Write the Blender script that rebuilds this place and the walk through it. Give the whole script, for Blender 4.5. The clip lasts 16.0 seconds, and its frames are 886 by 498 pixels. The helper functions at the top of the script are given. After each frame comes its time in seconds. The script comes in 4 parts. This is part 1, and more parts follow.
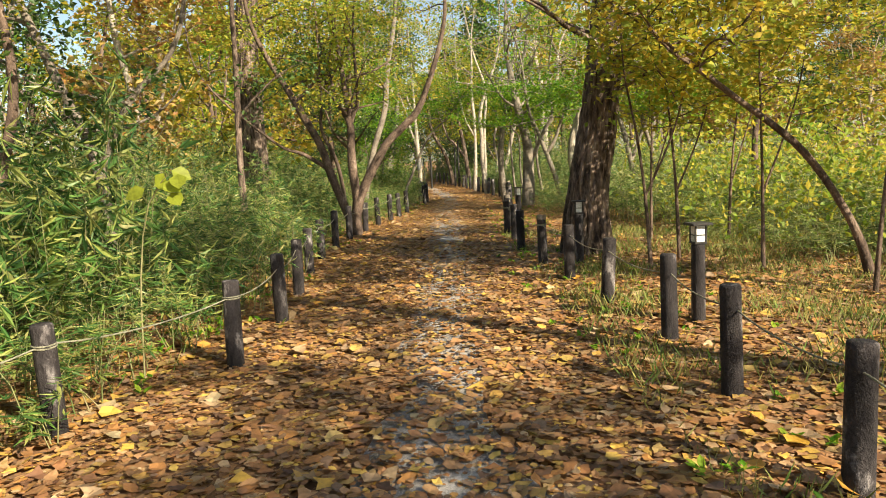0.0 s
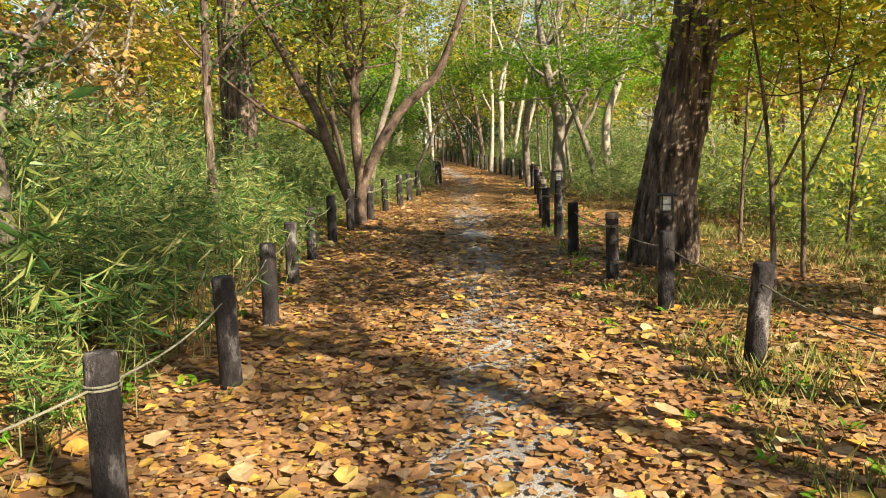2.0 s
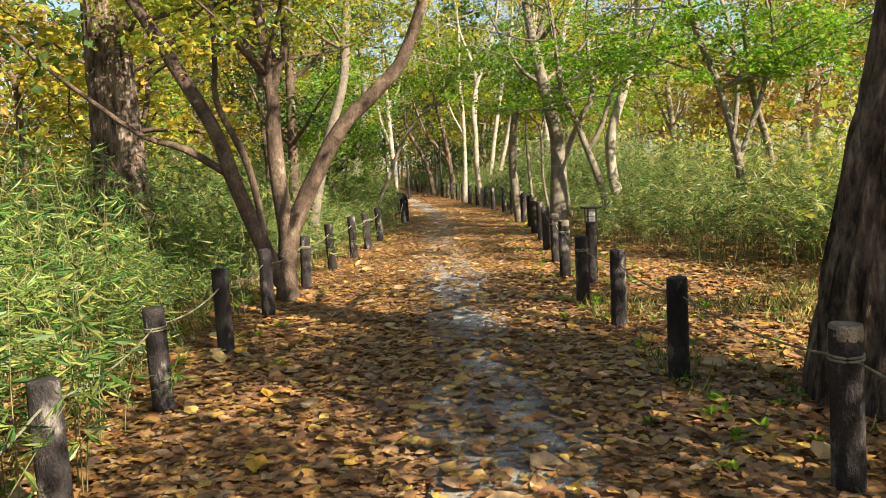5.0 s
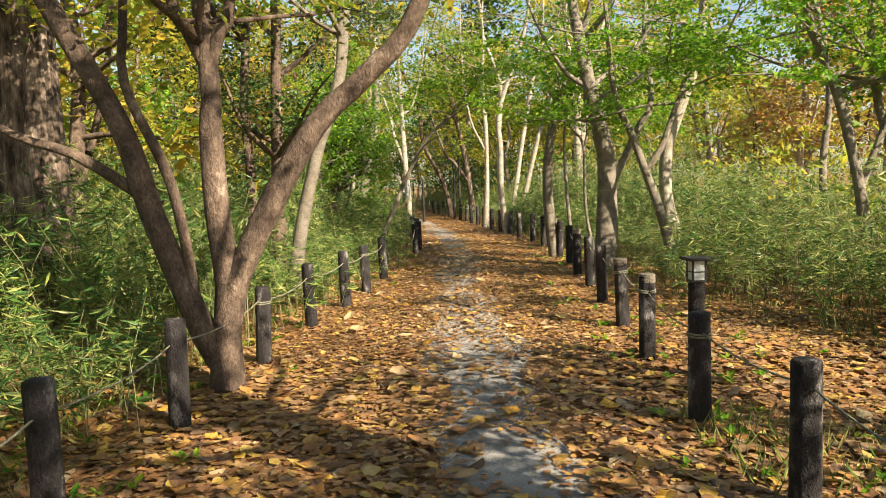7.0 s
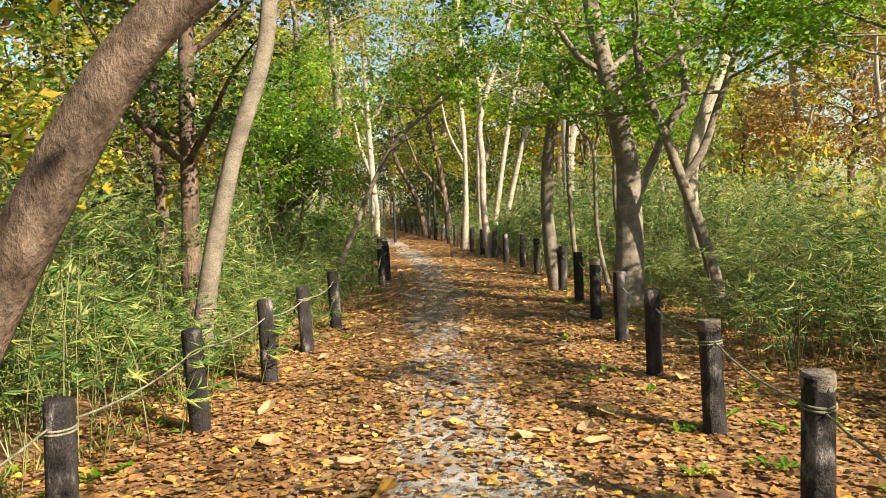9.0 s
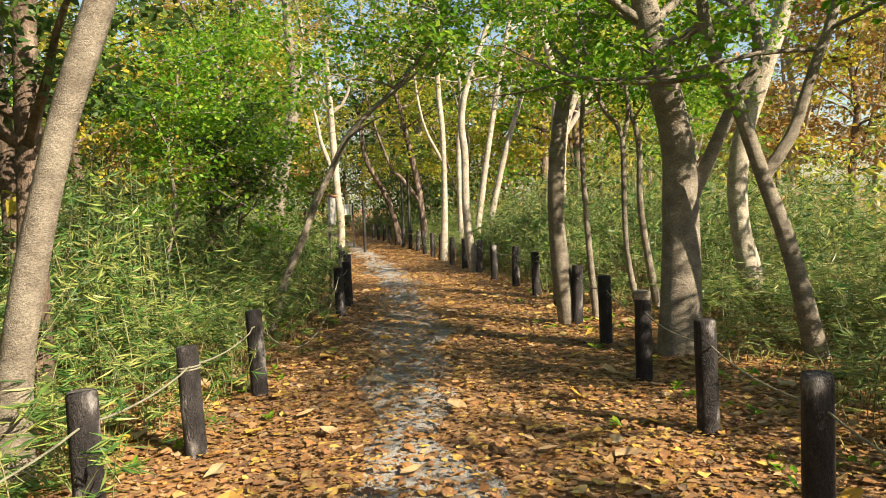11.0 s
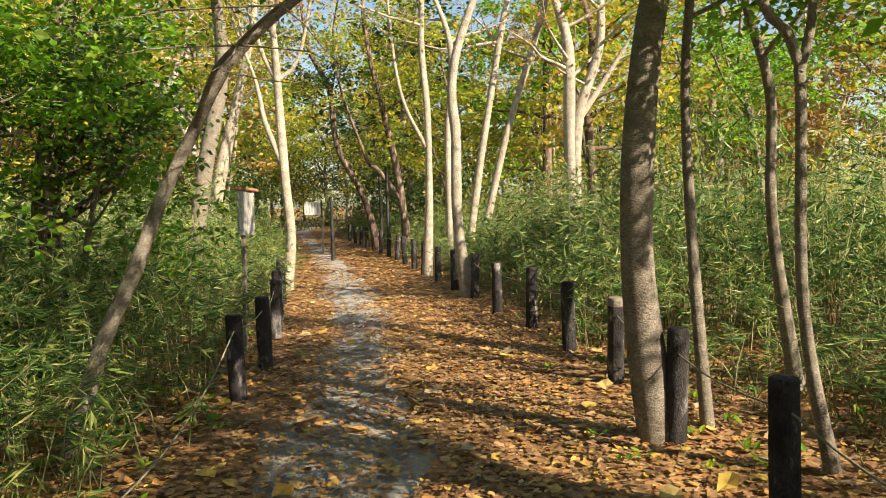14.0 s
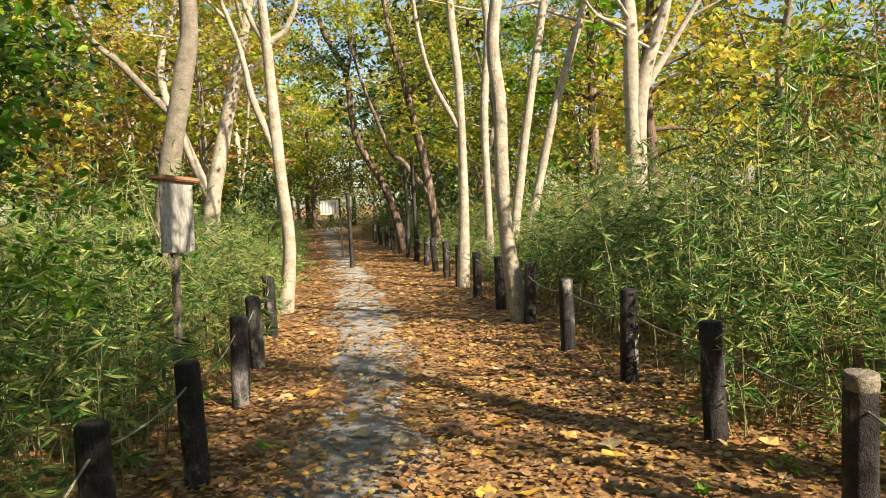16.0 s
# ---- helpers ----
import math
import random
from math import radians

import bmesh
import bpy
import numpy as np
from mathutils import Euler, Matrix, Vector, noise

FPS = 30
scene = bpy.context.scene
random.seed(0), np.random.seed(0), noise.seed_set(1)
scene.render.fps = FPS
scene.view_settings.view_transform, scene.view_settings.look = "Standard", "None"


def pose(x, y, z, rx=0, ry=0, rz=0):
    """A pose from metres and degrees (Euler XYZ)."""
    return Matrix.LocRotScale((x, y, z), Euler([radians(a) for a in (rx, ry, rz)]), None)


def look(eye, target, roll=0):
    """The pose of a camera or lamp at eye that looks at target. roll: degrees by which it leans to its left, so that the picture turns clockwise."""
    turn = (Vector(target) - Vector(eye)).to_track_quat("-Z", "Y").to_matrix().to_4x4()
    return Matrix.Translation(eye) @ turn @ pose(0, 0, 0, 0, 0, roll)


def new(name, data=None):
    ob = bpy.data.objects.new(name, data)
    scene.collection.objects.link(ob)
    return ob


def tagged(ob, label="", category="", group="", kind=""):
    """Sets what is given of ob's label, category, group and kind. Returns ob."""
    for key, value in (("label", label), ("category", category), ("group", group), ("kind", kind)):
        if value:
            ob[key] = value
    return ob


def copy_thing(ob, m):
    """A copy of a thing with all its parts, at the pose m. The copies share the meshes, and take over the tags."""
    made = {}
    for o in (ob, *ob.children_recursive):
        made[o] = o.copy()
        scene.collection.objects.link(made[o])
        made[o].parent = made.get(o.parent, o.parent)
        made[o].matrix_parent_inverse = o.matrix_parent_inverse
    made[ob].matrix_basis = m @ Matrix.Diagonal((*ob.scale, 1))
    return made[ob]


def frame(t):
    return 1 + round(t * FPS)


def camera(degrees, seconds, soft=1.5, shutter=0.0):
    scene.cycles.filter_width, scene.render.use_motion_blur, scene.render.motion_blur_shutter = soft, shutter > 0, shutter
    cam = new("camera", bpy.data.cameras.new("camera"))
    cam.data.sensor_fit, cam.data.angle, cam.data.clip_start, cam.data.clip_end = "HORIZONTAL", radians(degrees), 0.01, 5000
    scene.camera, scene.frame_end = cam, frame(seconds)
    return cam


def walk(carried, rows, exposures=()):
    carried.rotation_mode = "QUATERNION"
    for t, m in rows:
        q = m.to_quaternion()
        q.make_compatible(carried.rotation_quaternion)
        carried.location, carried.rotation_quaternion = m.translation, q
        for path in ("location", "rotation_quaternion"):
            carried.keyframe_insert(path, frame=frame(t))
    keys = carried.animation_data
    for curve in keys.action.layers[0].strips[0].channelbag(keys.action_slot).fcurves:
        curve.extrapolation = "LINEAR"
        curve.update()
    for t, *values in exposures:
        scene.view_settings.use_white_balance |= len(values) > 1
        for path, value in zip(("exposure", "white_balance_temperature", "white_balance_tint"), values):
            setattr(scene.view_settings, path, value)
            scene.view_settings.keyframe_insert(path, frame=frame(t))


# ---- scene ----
cam = camera(62.2, 16.0, soft=1.0)
METRES, EYE, TILT, LEAN, TURN = 23.8, 1.5, 0.0, 0.0, 0.0
ROWS = [
    (0.0, 0.0, 0.0, 0.0, -0.33, -6.91, 2.7),
    (0.5, -0.0053, 0.0303, 0.0013, 1.72, -5.04, 1.28),
    (1.0, -0.0084, 0.0605, 0.0002, 2.17, -5.52, 0.66),
    (1.5, -0.009, 0.0919, -0.0006, 1.0, -7.18, 1.7),
    (2.0, -0.0121, 0.1213, -0.0021, 0.2, -8.55, 1.31),
    (2.5, -0.0102, 0.154, -0.0015, -2.56, -6.35, 2.25),
    (3.0, -0.0135, 0.187, -0.0025, -4.0, -5.37, 0.8),
    (3.5, -0.0144, 0.2197, -0.0033, -4.21, -6.49, 1.61),
    (4.0, -0.0176, 0.2526, -0.0038, -2.98, -6.62, 2.45),
    (6.5, -0.012, 0.4117, -0.0036, -2.76, -5.49, 3.55),
    (7.0, -0.0124, 0.4428, -0.0028, -1.28, -4.93, 1.9),
    (7.5, -0.0102, 0.4739, -0.0027, -2.28, -4.57, 2.28),
    (8.0, -0.0104, 0.5077, -0.0033, -2.37, -3.46, 1.74),
    (10.5, -0.0039, 0.6603, -0.0035, -5.13, -4.14, 2.82),
    (11.0, -0.0019, 0.6913, -0.0034, -5.25, -3.4, 2.1),
    (11.5, 0.0025, 0.7214, -0.0036, -6.75, -4.29, 2.89),
    (12.0, 0.0052, 0.7531, -0.0035, -8.86, -5.34, 1.48),
    (12.5, 0.0084, 0.781, -0.0022, -8.71, -3.99, 1.74),
    (13.0, 0.0134, 0.8118, -0.0011, -8.31, -2.37, 2.34),
    (13.5, 0.0172, 0.8414, -0.0023, -7.57, -4.2, 2.06),
    (14.0, 0.0194, 0.8724, -0.0024, -6.08, -3.58, 1.64),
    (14.5, 0.0222, 0.903, -0.0033, -5.24, -4.2, 1.75),
    (15.0, 0.0235, 0.9352, -0.0035, -4.16, -3.32, 2.24),
    (15.5, 0.0256, 0.9653, -0.0044, -3.81, -4.43, 2.91),
    (16.0, 0.0271, 0.9963, -0.0037, -3.73, -3.77, 3.07),
]
walk(cam, [(t, pose(0, 0, EYE, TILT, LEAN, TURN) @ pose(METRES * x, METRES * y, METRES * z, 90 + pitch, roll, yaw)) for t, x, y, z, yaw, pitch, roll in ROWS],
     [(0.0, 1.25, 7100, 9), (4.0, 1.4, 7100, 9), (16.0, 1.32, 7100, 9)])

# ---- light ----
SUN_TO = Vector((0.72, -0.66, 0.62)).normalized()
world = bpy.data.worlds.new("sky")
scene.world = world
world.use_nodes = True
wn = world.node_tree.nodes
sky = wn.new("ShaderNodeTexSky")
sky.sky_type, sky.sun_disc = "NISHITA", False
sky.sun_elevation = math.asin(SUN_TO.z)
sky.sun_rotation = math.atan2(SUN_TO.x, SUN_TO.y)
wn["Background"].inputs["Strength"].default_value = 0.075
world.node_tree.links.new(sky.outputs[0], wn["Background"].inputs["Color"])
sun = new("sun", bpy.data.lights.new("sun", "SUN"))
sun.data.energy, sun.data.angle, sun.data.color = 5.0, radians(0.55), (1.0, 0.89, 0.72)
sun.matrix_world = look(SUN_TO * 60, (0, 0, 0))


# ---- materials ----
def material(name):
    m = bpy.data.materials.new(name)
    m.use_nodes = True
    nt = m.node_tree
    nt.nodes.clear()
    out = nt.nodes.new("ShaderNodeOutputMaterial")
    return m, nt, out


def node(nt, kind, **values):
    n = nt.nodes.new(kind)
    for key, v in values.items():
        n.inputs[key].default_value = v
    return n


def ramp(nt, stops, constant=False):
    n = nt.nodes.new("ShaderNodeValToRGB")
    cr = n.color_ramp
    cr.interpolation = "CONSTANT" if constant else "LINEAR"
    while len(cr.elements) < len(stops):
        cr.elements.new(0.5)
    for e, (p, c) in zip(cr.elements, stops):
        e.position, e.color = p, (*c, 1)
    return n


def leaf_material(name, colours, translucent=0.45, rough=0.5):
    """Leaves whose colour varies leaf by leaf, lit through from behind."""
    m, nt, out = material(name)
    L = nt.links.new
    geo = nt.nodes.new("ShaderNodeNewGeometry")
    r = ramp(nt, [(i / len(colours), c) for i, c in enumerate(colours)])
    L(geo.outputs["Random Per Island"], r.inputs[0])
    co = nt.nodes.new("ShaderNodeTexCoord")
    ns = node(nt, "ShaderNodeTexNoise", Scale=38.0, Detail=3.0)
    L(co.outputs["Object"], ns.inputs["Vector"])
    big = node(nt, "ShaderNodeTexNoise", Scale=0.9, Detail=2.0)
    L(co.outputs["Object"], big.inputs["Vector"])
    add = nt.nodes.new("ShaderNodeMath")
    add.operation = "ADD"
    L(ns.outputs[0], add.inputs[0])
    L(big.outputs[0], add.inputs[1])
    mr = node(nt, "ShaderNodeMapRange")
    for k, v in (("From Min", 0.5), ("From Max", 1.5), ("To Min", 0.55), ("To Max", 1.4)):
        mr.inputs[k].default_value = v
    L(add.outputs[0], mr.inputs["Value"])
    hsv = nt.nodes.new("ShaderNodeHueSaturation")
    L(r.outputs[0], hsv.inputs["Color"])
    L(mr.outputs[0], hsv.inputs["Value"])
    bs = node(nt, "ShaderNodeBsdfPrincipled", Roughness=rough)
    bs.inputs["Specular IOR Level"].default_value = 0.35
    tr = nt.nodes.new("ShaderNodeBsdfTranslucent")
    mix = nt.nodes.new("ShaderNodeMixShader")
    mix.inputs[0].default_value = translucent
    L(hsv.outputs[0], bs.inputs["Base Color"])
    L(hsv.outputs[0], tr.inputs["Color"])
    L(bs.outputs[0], mix.inputs[1])
    L(tr.outputs[0], mix.inputs[2])
    L(mix.outputs[0], out.inputs[0])
    return m


def surface(name, c1, c2, scale, stretch=(1, 1, 1), rough=0.85, bump=0.4, fine=60.0, c3=None, spread=(0.35, 0.65)):
    """A grained surface: two colours in large patches, fine grain, relief."""
    m, nt, out = material(name)
    L = nt.links.new
    co = nt.nodes.new("ShaderNodeTexCoord")
    mp = nt.nodes.new("ShaderNodeMapping")
    mp.inputs["Scale"].default_value = stretch
    info = nt.nodes.new("ShaderNodeObjectInfo")
    shift = nt.nodes.new("ShaderNodeMath")
    shift.operation = "MULTIPLY"
    shift.inputs[1].default_value = 37.0
    L(info.outputs["Random"], shift.inputs[0])
    L(co.outputs["Object"], mp.inputs[0])
    L(shift.outputs[0], mp.inputs["Location"])
    n1 = node(nt, "ShaderNodeTexNoise", Scale=scale, Detail=6.0, Roughness=0.65)
    n2 = node(nt, "ShaderNodeTexNoise", Scale=fine, Detail=4.0, Roughness=0.7)
    L(mp.outputs[0], n1.inputs["Vector"])
    L(mp.outputs[0], n2.inputs["Vector"])
    stops = [(spread[0], c1), (spread[1], c2)]
    if c3:
        stops.append((spread[1] + 0.12, c3))
    r = ramp(nt, stops)
    L(n1.outputs[0], r.inputs[0])
    mx = nt.nodes.new("ShaderNodeMix")
    mx.data_type, mx.blend_type = "RGBA", "OVERLAY"
    mx.inputs[0].default_value = 0.8
    L(r.outputs[0], mx.inputs[6])
    g = ramp(nt, [(0.3, (0.2, 0.2, 0.2)), (0.7, (0.8, 0.8, 0.8))])
    L(n2.outputs[0], g.inputs[0])
    L(g.outputs[0], mx.inputs[7])
    bs = node(nt, "ShaderNodeBsdfPrincipled", Roughness=rough)
    bs.inputs["Specular IOR Level"].default_value = 0.3
    L(mx.outputs[2], bs.inputs["Base Color"])
    bp = node(nt, "ShaderNodeBump", Strength=bump, Distance=0.02)
    ad = nt.nodes.new("ShaderNodeMath")
    ad.operation = "ADD"
    L(n1.outputs[0], ad.inputs[0])
    L(n2.outputs[0], ad.inputs[1])
    L(ad.outputs[0], bp.inputs["Height"])
    L(bp.outputs[0], bs.inputs["Normal"])
    L(bs.outputs[0], out.inputs[0])
    return m


M_BAMBOO = leaf_material("bamboo_leaf", [(0.034, 0.095, 0.028), (0.06, 0.15, 0.038), (0.09, 0.205, 0.045), (0.15, 0.28, 0.06), (0.05, 0.13, 0.04), (0.24, 0.33, 0.08), (0.42, 0.41, 0.15), (0.30, 0.36, 0.09)], 0.35, 0.38)
# yellower plants than M_BAMBOO, lightened further so the colour carries sunlight
M_PALE = leaf_material("pale_sunlit_bamboo_leaf", [(0.14, 0.24, 0.06), (0.22, 0.32, 0.08), (0.32, 0.40, 0.10), (0.44, 0.45, 0.15), (0.18, 0.28, 0.07), (0.52, 0.48, 0.22), (0.10, 0.18, 0.05)], 0.4, 0.4)
M_CULM = leaf_material("bamboo_stem", [(0.13, 0.18, 0.06), (0.22, 0.23, 0.10), (0.34, 0.30, 0.16), (0.11, 0.15, 0.05)], 0.0, 0.5)
M_GREEN = leaf_material("green_leaf", [(0.07, 0.20, 0.018), (0.12, 0.31, 0.022), (0.20, 0.42, 0.03), (0.12, 0.27, 0.02), (0.33, 0.46, 0.045)], 0.55)
M_LIME = leaf_material("lime_leaf", [(0.16, 0.28, 0.035), (0.28, 0.38, 0.045), (0.40, 0.42, 0.05), (0.22, 0.33, 0.045), (0.55, 0.45, 0.06)], 0.55)
M_YELLOW = leaf_material("yellow_leaf", [(0.46, 0.42, 0.05), (0.62, 0.48, 0.06), (0.36, 0.42, 0.06), (0.62, 0.40, 0.06), (0.28, 0.36, 0.05)], 0.55)
M_RUST = leaf_material("rust_leaf", [(0.45, 0.24, 0.06), (0.34, 0.16, 0.06), (0.50, 0.34, 0.08), (0.28, 0.24, 0.07), (0.42, 0.30, 0.12)], 0.4)
M_DEEP = leaf_material("deep_leaf", [(0.04, 0.09, 0.022), (0.07, 0.13, 0.03), (0.10, 0.16, 0.035), (0.05, 0.11, 0.03)], 0.35)
M_LITTER = leaf_material("fallen_leaf", [(0.33, 0.17, 0.08), (0.18, 0.09, 0.05), (0.42, 0.235, 0.105), (0.105, 0.058, 0.038), (0.45, 0.28, 0.135), (0.27, 0.13, 0.055), (0.45, 0.22, 0.065), (0.15, 0.095, 0.068), (0.52, 0.37, 0.21), (0.37, 0.175, 0.07), (0.58, 0.37, 0.075), (0.21, 0.14, 0.09), (0.60, 0.42, 0.10), (0.30, 0.15, 0.06)], 0.15, 0.5)
M_BRIGHT = leaf_material("fresh_fallen_leaf", [(0.62, 0.36, 0.05), (0.58, 0.30, 0.06), (0.54, 0.40, 0.16), (0.60, 0.40, 0.07), (0.48, 0.38, 0.22)], 0.2, 0.55)
M_GRASS = leaf_material("grass_blade", [(0.16, 0.22, 0.05), (0.30, 0.30, 0.08), (0.40, 0.34, 0.12), (0.12, 0.20, 0.04)], 0.3)
M_POST = surface("weathered_post", (0.014, 0.012, 0.013), (0.045, 0.039, 0.040), 3.0, (2.2, 2.2, 1.1), 0.72, 0.9, 40.0, (0.27, 0.25, 0.245), (0.38, 0.56))
M_BARK_DARK = surface("furrowed_bark", (0.035, 0.025, 0.02), (0.19, 0.14, 0.11), 11.0, (1, 1, 0.25), 0.95, 1.0, 45.0, (0.36, 0.29, 0.235), (0.38, 0.56))
M_BARK_BROWN = surface("brown_bark", (0.06, 0.042, 0.033), (0.17, 0.12, 0.09), 5.0, (1, 1, 0.6), 0.9, 1.0, 45.0, (0.36, 0.29, 0.235), (0.36, 0.60))
M_BARK_GREY = surface("grey_bark", (0.15, 0.125, 0.10), (0.27, 0.235, 0.19), 6.0, (1, 1, 1.6), 0.85, 0.7, 60.0, (0.38, 0.35, 0.30))
M_BARK_PALE = surface("pale_bark", (0.27, 0.23, 0.18), (0.44, 0.39, 0.32), 6.0, (1, 1, 1.2), 0.85, 0.7, 55.0, (0.55, 0.52, 0.46))
M_ROPE = surface("rope", (0.20, 0.20, 0.14), (0.31, 0.30, 0.22), 12.0, (1, 1, 1), 0.9, 0.6, 260.0)
M_BOARD = surface("weathered_board", (0.25, 0.24, 0.225), (0.36, 0.35, 0.33), 7.0, (1, 1, 0.3), 0.8, 0.3, 70.0)
M_RUSTY = surface("rusty_board", (0.24, 0.12, 0.07), (0.36, 0.19, 0.11), 8.0, (1, 1, 1), 0.8, 0.4, 60.0)
M_METAL = surface("dark_metal", (0.02, 0.02, 0.02), (0.05, 0.047, 0.043), 7.0, (1, 1, 1), 0.55, 0.2, 80.0)
M_PANE = surface("frosted_pane", (0.55, 0.57, 0.55), (0.68, 0.70, 0.68), 9.0, (1, 1, 1), 0.4, 0.05, 50.0)


def mulch(name):
    """Earth under a mat of broken leaves: scraps of many browns over fine grain."""
    m, nt, out = material(name)
    L = nt.links.new
    co = nt.nodes.new("ShaderNodeTexCoord")
    wob = node(nt, "ShaderNodeTexNoise", Scale=14.0, Detail=3.0)
    L(co.outputs["Object"], wob.inputs["Vector"])
    mixv = nt.nodes.new("ShaderNodeMix")
    mixv.data_type, mixv.blend_type = "RGBA", "LINEAR_LIGHT"
    mixv.inputs[0].default_value = 0.05
    L(co.outputs["Object"], mixv.inputs[6])
    L(wob.outputs["Color"], mixv.inputs[7])
    vor = node(nt, "ShaderNodeTexVoronoi", Scale=21.0)
    L(mixv.outputs[2], vor.inputs["Vector"])
    sep = nt.nodes.new("ShaderNodeSeparateColor")
    L(vor.outputs["Color"], sep.inputs[0])
    scraps = ramp(nt, [(0.0, (0.10, 0.055, 0.034)), (0.2, (0.20, 0.11, 0.055)), (0.4, (0.31, 0.17, 0.075)), (0.55, (0.15, 0.085, 0.052)), (0.7, (0.38, 0.22, 0.10)), (0.88, (0.26, 0.14, 0.06)), (1.0, (0.45, 0.30, 0.14))])
    L(sep.outputs[0], scraps.inputs[0])
    big = node(nt, "ShaderNodeTexNoise", Scale=1.3, Detail=4.0)
    L(co.outputs["Object"], big.inputs["Vector"])
    hsv = nt.nodes.new("ShaderNodeHueSaturation")
    mr = node(nt, "ShaderNodeMapRange")
    for k, v in (("From Min", 0.3), ("From Max", 0.7), ("To Min", 0.7), ("To Max", 1.2)):
        mr.inputs[k].default_value = v
    L(big.outputs[0], mr.inputs["Value"])
    L(mr.outputs[0], hsv.inputs["Value"])
    L(scraps.outputs[0], hsv.inputs["Color"])
    bs = node(nt, "ShaderNodeBsdfPrincipled", Roughness=0.9)
    bs.inputs["Specular IOR Level"].default_value = 0.2
    bp = node(nt, "ShaderNodeBump", Strength=0.5, Distance=0.02)
    L(sep.outputs[1], bp.inputs["Height"])
    L(bp.outputs[0], bs.inputs["Normal"])
    L(hsv.outputs[0], bs.inputs["Base Color"])
    L(bs.outputs[0], out.inputs[0])
    return m


M_EARTH = mulch("leafy_earth")
M_GRAVEL = surface("grey_gravel", (0.22, 0.21, 0.20), (0.40, 0.385, 0.365), 2.2, (1, 1, 1), 0.95, 0.7, 110.0, (0.50, 0.48, 0.45))


# ---- building helpers ----
rng = np.random.default_rng(7)


def mesh_of(name, verts, faces, mat, smooth=True):
    me = bpy.data.meshes.new(name)
    verts = np.asarray(verts, dtype=np.float32)
    faces = np.asarray(faces, dtype=np.int32)
    k = faces.shape[1]
    me.vertices.add(len(verts))
    me.vertices.foreach_set("co", verts.ravel())
    me.loops.add(faces.size)
    me.loops.foreach_set("vertex_index", faces.ravel())
    me.polygons.add(len(faces))
    me.polygons.foreach_set("loop_start", np.arange(0, faces.size, k, dtype=np.int32))
    me.polygons.foreach_set("loop_total", np.full(len(faces), k, dtype=np.int32))
    me.polygons.foreach_set("use_smooth", np.full(len(faces), smooth, dtype=bool))
    me.update(calc_edges=True)
    me.materials.append(mat)
    return me


def child(name, me, parent, label=""):
    ob = new(name, me)
    ob.parent = parent
    return tagged(ob, label)


def part(name, bm, mat, parent, label=""):
    me = bpy.data.meshes.new(name)
    bm.to_mesh(me)
    bm.free()
    me.materials.append(mat)
    return child(name, me, parent, label)


def box_bm(sx, sy, sz, at=(0, 0, 0), bevel=0.004):
    bm = bmesh.new()
    bmesh.ops.create_cube(bm, size=1, matrix=Matrix.Translation(at) @ Matrix.Diagonal((sx, sy, sz, 1)))
    if bevel:
        bmesh.ops.bevel(bm, geom=bm.edges[:], offset=bevel, segments=2, affect="EDGES")
    return bm


def smooth_line(points, radii, step=0.25):
    """A rounded line through the points, with radii between."""
    p = [np.array(q, float) for q in points]
    ext = [2 * p[0] - p[1]] + p + [2 * p[-1] - p[-2]]
    line, rad = [], []
    for i in range(len(p) - 1):
        a, b, c, d = ext[i:i + 4]
        n = max(1 if step > 0.4 else 2, int(np.linalg.norm(c - b) / step))
        for j in range(n):
            t = j / n
            line.append(0.5 * (2 * b + (c - a) * t + (2 * a - 5 * b + 4 * c - d) * t * t + (3 * b - a - 3 * c + d) * t ** 3))
            rad.append(radii[i] * (1 - t) + radii[i + 1] * t)
    line.append(p[-1])
    rad.append(radii[-1])
    return np.array(line), np.array(rad)


def tube(points, radii, sides=8, step=0.25, rough=0.0, ridges=0.0):
    line, rad = smooth_line(points, radii, step)
    tan = np.gradient(line, axis=0)
    tan /= np.linalg.norm(tan, axis=1)[:, None] + 1e-9
    ref = np.array([0.0, 1, 0]) if abs(tan[0][1]) < 0.9 else np.array([1.0, 0, 0])
    u = np.cross(tan, ref)
    u /= np.linalg.norm(u, axis=1)[:, None] + 1e-9
    v = np.cross(tan, u)
    ang = np.linspace(0, 2 * math.pi, sides, endpoint=False)
    rr = np.repeat(rad[:, None], sides, 1)
    if rough:
        ph = rng.uniform(0, 6, 4)
        s = np.arange(len(line))[:, None] * step
        rr = rr * (1 + rough * (np.sin(2 * ang + ph[0] + s * 1.7) + np.sin(3 * ang + ph[1] - s * 2.6) + 0.7 * np.sin(s * 5.1 + ph[2])))
    if ridges:
        s = np.arange(len(line))[:, None] * step
        wig = 0.45 * np.sin(s * 2.3) + 0.3 * np.sin(s * 5.1 + 1 + 2 * ang)
        rr = rr * (1 + ridges * (np.abs(np.sin(10 * ang + wig * 3)) - 0.5) + ridges * 0.5 * np.sin(23 * ang - wig * 4))
    vs = line[:, None, :] + rr[..., None] * (np.cos(ang)[None, :, None] * u[:, None] + np.sin(ang)[None, :, None] * v[:, None])
    n = len(line)
    i, j = np.meshgrid(np.arange(n - 1), np.arange(sides), indexing="ij")
    k = (j + 1) % sides
    f = np.stack([i * sides + j, i * sides + k, (i + 1) * sides + k, (i + 1) * sides + j], -1).reshape(-1, 4)
    # the end closes to a point
    verts = vs.reshape(-1, 3)
    return verts, f


